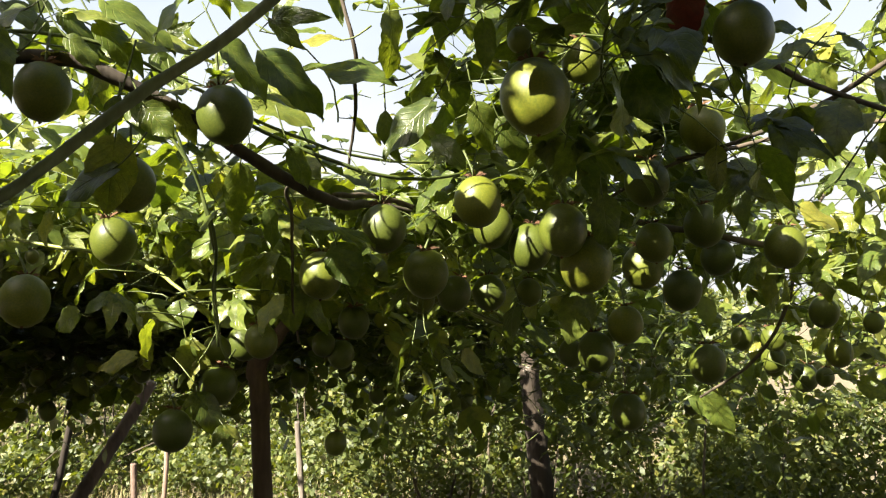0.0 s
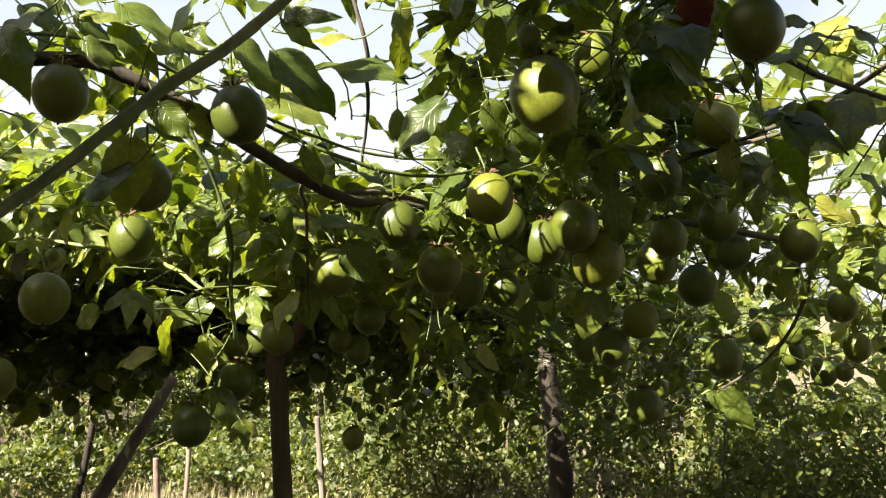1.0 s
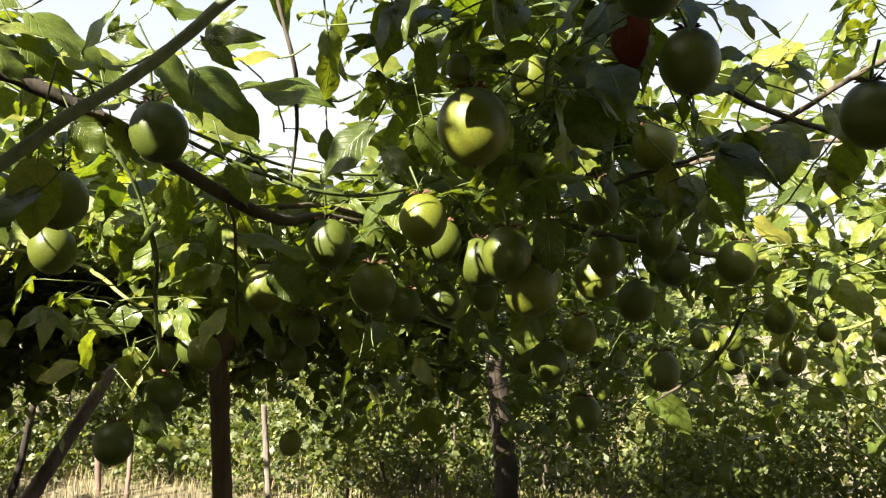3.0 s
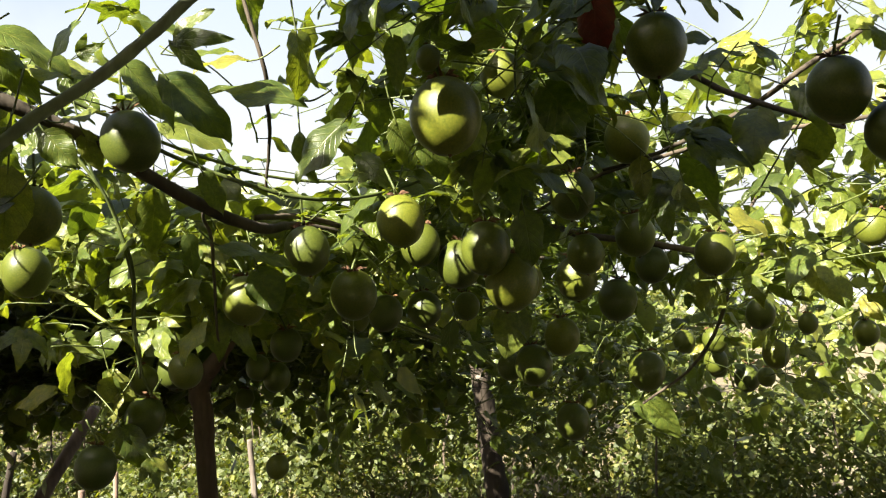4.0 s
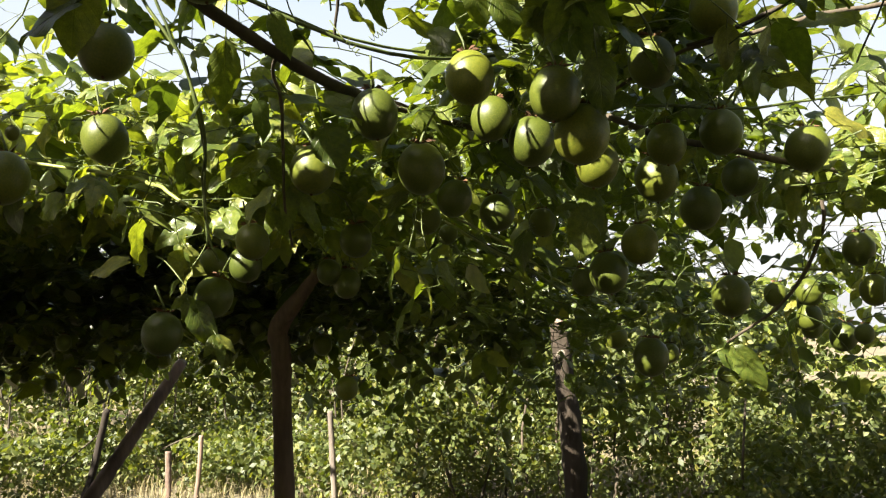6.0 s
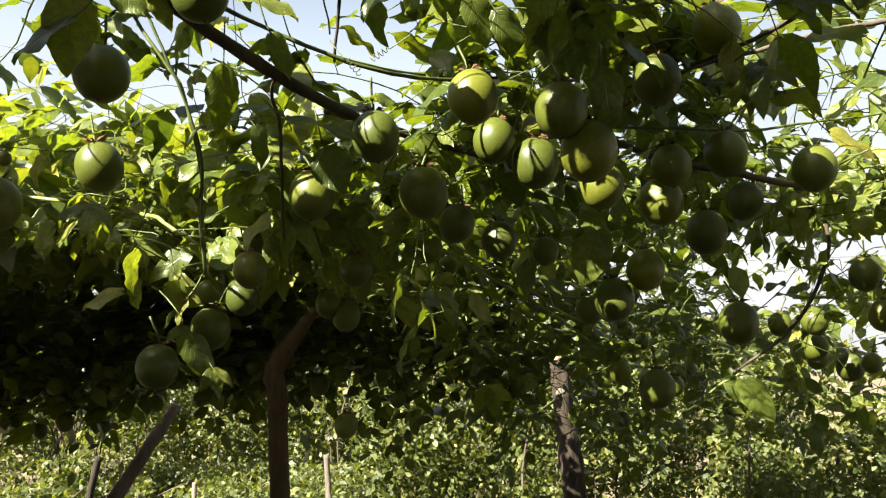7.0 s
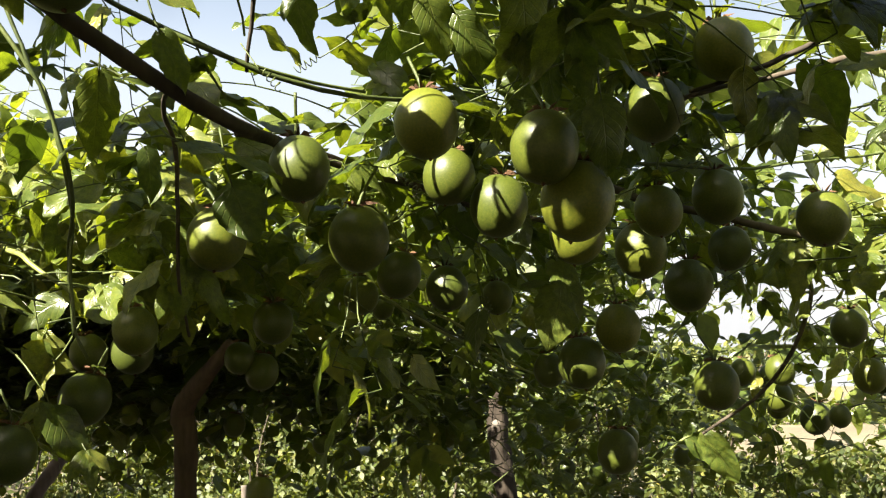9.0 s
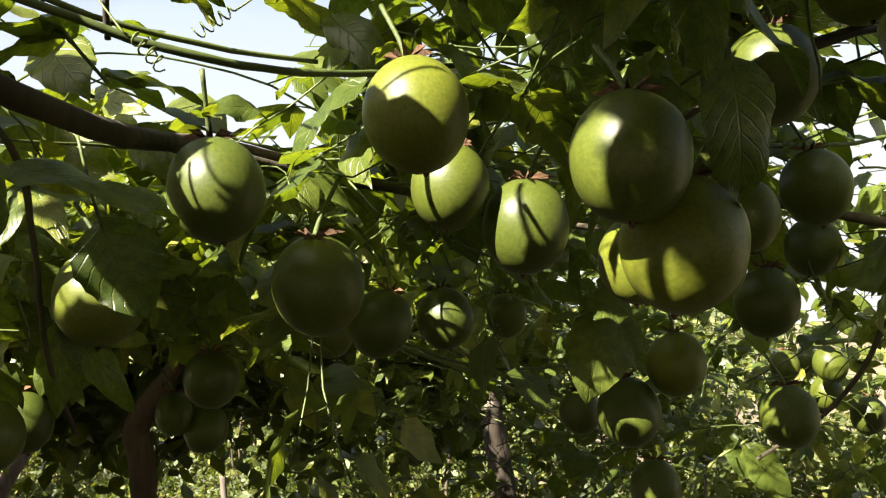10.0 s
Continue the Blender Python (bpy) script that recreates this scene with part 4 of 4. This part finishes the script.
single_leaf((-0.366, 1.126, 1.803), (-0.315, 1.131, 1.824), (0, -0.5, 0.8), 2, LEAF, 'large dark green vine leaf', 1)
single_leaf((-0.352, 1.149, 1.79), (-0.331, 1.156, 1.739), (0.2, -0.9, 0.3), 1, LEAF, 'large dark green vine leaf', 1)
single_leaf((-0.382, 1.106, 1.781), (-0.346, 1.113, 1.739), (-0.1, -0.9, 0.4), 2, LEAF_BRIGHT, 'light green sunlit vine leaf', 1.2)
single_leaf((-0.185, 1.122, 1.882), (-0.133, 1.127, 1.899), (0, -0.5, 0.8), 0, LEAF_BRIGHT, 'light green sunlit vine leaf', 1)
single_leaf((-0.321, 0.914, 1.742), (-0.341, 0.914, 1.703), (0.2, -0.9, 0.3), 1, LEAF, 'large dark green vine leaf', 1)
single_leaf((0.613, 1.319, 1.925), (0.553, 1.314, 1.89), (0, -0.6, 0.8), 0, LEAF_BRIGHT, 'light green sunlit vine leaf', 1)
single_leaf((0.637, 1.38, 1.811), (0.713, 1.388, 1.838), (0, -0.6, 0.8), 0, LEAF_BRIGHT, 'light green sunlit vine leaf', 1)
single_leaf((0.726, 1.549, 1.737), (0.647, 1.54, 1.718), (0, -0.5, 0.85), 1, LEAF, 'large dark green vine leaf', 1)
single_leaf((0.686, 1.749, 1.692), (0.775, 1.763, 1.658), (-0.2, -0.7, 0.7), 0, LEAF_BRIGHT, 'light green sunlit vine leaf', 1)
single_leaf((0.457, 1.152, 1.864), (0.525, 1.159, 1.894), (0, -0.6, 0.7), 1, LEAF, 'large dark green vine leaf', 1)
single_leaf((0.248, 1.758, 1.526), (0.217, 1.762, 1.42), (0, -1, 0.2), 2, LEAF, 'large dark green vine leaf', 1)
single_leaf((-0.289, 1.008, 1.895), (-0.336, 1.005, 1.85), (0, -0.6, 0.7), 0, LEAF_BRIGHT, 'light green sunlit vine leaf', 1)
single_leaf((-0.303, 1.06, 1.845), (-0.39, 1.047, 1.876), (0, -0.6, 0.8), 0, LEAF_BRIGHT, 'light green sunlit vine leaf', 1)
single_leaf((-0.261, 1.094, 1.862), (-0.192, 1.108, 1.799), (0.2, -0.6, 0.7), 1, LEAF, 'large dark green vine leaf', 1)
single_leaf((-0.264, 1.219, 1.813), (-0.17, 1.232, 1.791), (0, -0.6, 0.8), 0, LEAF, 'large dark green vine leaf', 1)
single_leaf((-0.318, 1.32, 1.726), (-0.244, 1.327, 1.746), (0, -0.4, 0.9), 1, LEAF_BRIGHT, 'light green sunlit vine leaf', 1)
single_leaf((0.355, 1.046, 1.898), (0.345, 1.051, 1.822), (-0.3, -0.9, 0.2), 4, LEAF_DRY, 'withered red leaf among the fruit', 1.2)


def hedge(label, box, count, shapes, mat, sizes, lump=1.2, keep=0.0):
    """A row of vines far off: leaves in lumps within the box."""
    x0, x1, y0, y1, z0, z1 = box
    root = tagged(new("vine_row"), label, "vine row", "rows of vines beyond")
    p = np.stack([rng.uniform(x0, x1, count * 2), rng.uniform(y0, y1, count * 2), z0 + (z1 - z0) * rng.random(count * 2) ** 0.85], axis=1)
    d = np.array([noise.noise((q[0] * lump, q[1] * lump, q[2] * lump * 1.3)) for q in p])
    p = p[np.argsort(-d - 0.22 * rng.random(len(d)))[:count]]
    size = rng.uniform(sizes[0], sizes[1], len(p))
    a = rng.uniform(0, 6.283, len(p))
    tips = np.stack([np.cos(a), np.sin(a), -rng.uniform(0.0, 1.2, len(p))], axis=1)
    ob = child("foliage", joined_leaves("foliage", shapes, leaf_frames(tips, size, 0.7, 1.0, 0.4), p, mat), root)
    tagged(ob, kind="stuff")
    stems = Pile()
    for _ in range(int((x1 - x0) * 7)):
        x, y = rng.uniform(x0, x1), rng.uniform(y0, y1)
        stems.add(tube(spline([(x, y, -0.05), (x + rng.normal() * 0.1, y, z1 * 0.4), (x + rng.normal() * 0.25, y + rng.normal() * 0.2, z1 * 0.95)], 10), (0.012, 0.005), 5))
    tagged(child("shoot_growth", stems.mesh("shoot_growth", BARK), root), kind="stuff")
    return root


hedge("row of sunlit vines beyond the trellis", (-1.3, 1.7, 5.4, 7.0, 0.05, 1.65), 44000, TINY, LEAF_FIELD, (0.026, 0.058), 1.9)
hedge("row of vines behind a grassy gap", (-4.8, -1.0, 8.6, 10.2, 0.02, 1.75), 26000, TINY, LEAF_FIELD, (0.04, 0.085), 1.6)
hedge("row of vines behind a grassy gap", (-8.0, -3.7, 6.4, 8.0, 0.02, 1.6), 18000, TINY, LEAF_FIELD, (0.035, 0.075), 1.6)
hedge("row of vines behind a grassy gap", (-9.0, 1.2, 10.0, 11.5, 0.1, 1.7), 14000, TINY, LEAF_FIELD, (0.05, 0.10))
hedge("low leafy vines at the open side", (0.9, 4.8, 3.9, 5.4, 0.02, 1.04), 46000, TINY, LEAF_FIELD, (0.026, 0.055), 2.2)
hedge("far low rows of vines on the pale field", (4, 22, 27, 32, 0.0, 0.5), 7000, TINY, LEAF_BRIGHT, (0.12, 0.25), 0.6)
hedge("low weeds in the dry grass", (-6.5, -3.6, 4.8, 6.4, 0.0, 0.5), 9000, TINY, LEAF_FIELD, (0.03, 0.07), 2.0)
hedge("low weeds in the dry grass", (-4.4, -0.9, 6.2, 8.6, 0.0, 0.42), 15000, TINY, LEAF_FIELD, (0.03, 0.07), 2.0)
# three rows outside the view, added to keep stray light from the trellis
hedge("unseen row of leaves added behind to block light", (-5.0, 5.0, -5.2, -3.8, 0.05, 2.1), 7000, TINY, LEAF, (0.10, 0.17))
hedge("unseen row of leaves added at the side to block light", (3.2, 4.8, -4.0, 1.2, 0.05, 2.1), 5000, TINY, LEAF, (0.10, 0.17))
hedge("unseen row of leaves added at the side to block light", (-3.4, -2.6, -3.5, 3.2, 0.05, 2.05), 6500, TINY, LEAF, (0.10, 0.17))
hedge("distant rows of vines", (-14, 3, 13, 17, 0.1, 1.8), 9000, TINY, LEAF_BRIGHT, (0.12, 0.24), 0.7)


# ---- fruit ----
BRACT = mesh_from("bract", FINE[0][0].tolist(), FINE[0][2], LEAF_BRIGHT, FINE[0][1])


def fruit_thing(seed):
    r = np.random.default_rng(seed)
    root = tagged(new("passion_fruit"), "round green passion fruit hanging from a vine", "fruit", "passion fruit hanging from the trellis")
    bm = bmesh.new()
    bmesh.ops.create_uvsphere(bm, u_segments=28, v_segments=18, radius=0.5)
    for v in bm.verts:
        q = v.co.normalized()
        k = 1 + 0.02 * noise.noise(q * 1.6 + Vector((seed, 0, 0)))
        v.co = Vector((q.x * 0.5 * k, q.y * 0.5 * k, q.z * (0.545 if q.z > 0 else 0.56) * k))
        v.co.z -= 0.03 * math.exp(-((q.x ** 2 + q.y ** 2) / 0.012)) * (1 if q.z > 0 else 0)
    me = bpy.data.meshes.new("skin")
    bm.to_mesh(me)
    bm.free()
    me.polygons.foreach_set("use_smooth", np.full(len(me.polygons), True))
    me.materials.append(SKIN)
    child("skin", me, root)
    p = Pile()
    lean = r.normal(size=2) * 0.12
    p.add(tube(spline([(0, 0, 0.50), (lean[0] * 0.3, lean[1] * 0.3, 0.75), (lean[0], lean[1], 1.15)], 8), (0.036, 0.024, 0.028), 7))
    stalk = child("stalk", p.mesh("stalk", STEM), root)
    c = Pile()
    ring, tips, mids = [], [], []
    for k in range(8):
        a = k * 0.785 + r.normal() * 0.12
        ring.append((0.07 * math.cos(a - 0.39), 0.07 * math.sin(a - 0.39), 0.535))
        out, dz = r.uniform(0.20, 0.36), r.uniform(-0.03, 0.14)
        mids.append((0.15 * math.cos(a), 0.15 * math.sin(a), 0.62))
        tips.append((out * math.cos(a), out * math.sin(a), 0.55 + dz))
    faces = [(k, (k + 1) % 8, 8 + k) for k in range(8)] + [(k, 8 + k, 16 + k) for k in range(8)] + [((k + 1) % 8, 16 + k, 8 + k) for k in range(8)]
    c.add((ring + mids + tips, faces))
    for k in range(3):
        a = r.uniform(0, 6.28)
        m = pose(lean[0] * 0.5, lean[1] * 0.5, 0.72, 0, 0, math.degrees(a)) @ pose(0, 0, 0, r.uniform(-35, 30)) @ Matrix.Scale(r.uniform(0.22, 0.34), 4)
        child("bract", BRACT, stalk, "small yellow-green bract", m)
    n = Pile()
    n.add(tube([(0, 0, -0.55), (0.01, 0.005, -0.575), (0.015, -0.01, -0.60)], (0.035, 0.03, 0.012), 7))
    child("blossom_end", n.mesh("blossom_end", CALYX), root, "small dried brown blossom end")
    child("calyx", c.mesh("calyx", CALYX, False), root, "withered brown calyx")
    return root


MODELS = [fruit_thing(s) for s in (3, 5, 8)]
used = [False] * 3


def hang(x, y, z, d, k=None):
    k = int(rng.integers(3)) if k is None else k
    m = pose(x, y, z, rng.normal() * 9, rng.normal() * 9, rng.uniform(0, 360)) @ Matrix.Scale(d, 4)
    if used[k]:
        return copy_thing(MODELS[k], m @ Matrix.Scale(1 / MODELS[k].scale[0], 4))
    used[k] = True
    MODELS[k].matrix_basis = m
    return MODELS[k]


for x, y, z, d in FRUITS:
    hang(x, y, z, d)
# more fruit in the shade further in and at the open side
taken = [Vector(f[:3]) for f in FRUITS]
spots = np.concatenate(ANCHORS)
for x0, x1, y0, y1, z0, z1, number in ((-3.4, -0.6, 3.1, 4.0, 1.10, 1.55, 125), (-0.7, 0.8, 2.6, 4.0, 1.10, 1.55, 30), (0.95, 2.2, 2.3, 3.7, 1.2, 1.6, 16)):
    here = spots[(spots[:, 0] > x0) & (spots[:, 0] < x1) & (spots[:, 1] > y0) & (spots[:, 1] < y1) & (spots[:, 2] > z0) & (spots[:, 2] < z1)]
    for k in rng.permutation(len(here))[:number * 5]:
        d = rng.uniform(0.055, 0.078)
        c = Vector(here[k]) - Vector((0, 0, d * 1.08))
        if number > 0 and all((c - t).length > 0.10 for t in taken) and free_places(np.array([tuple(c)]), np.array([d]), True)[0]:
            taken.append(c)
            number -= 1
            hang(*c, d)
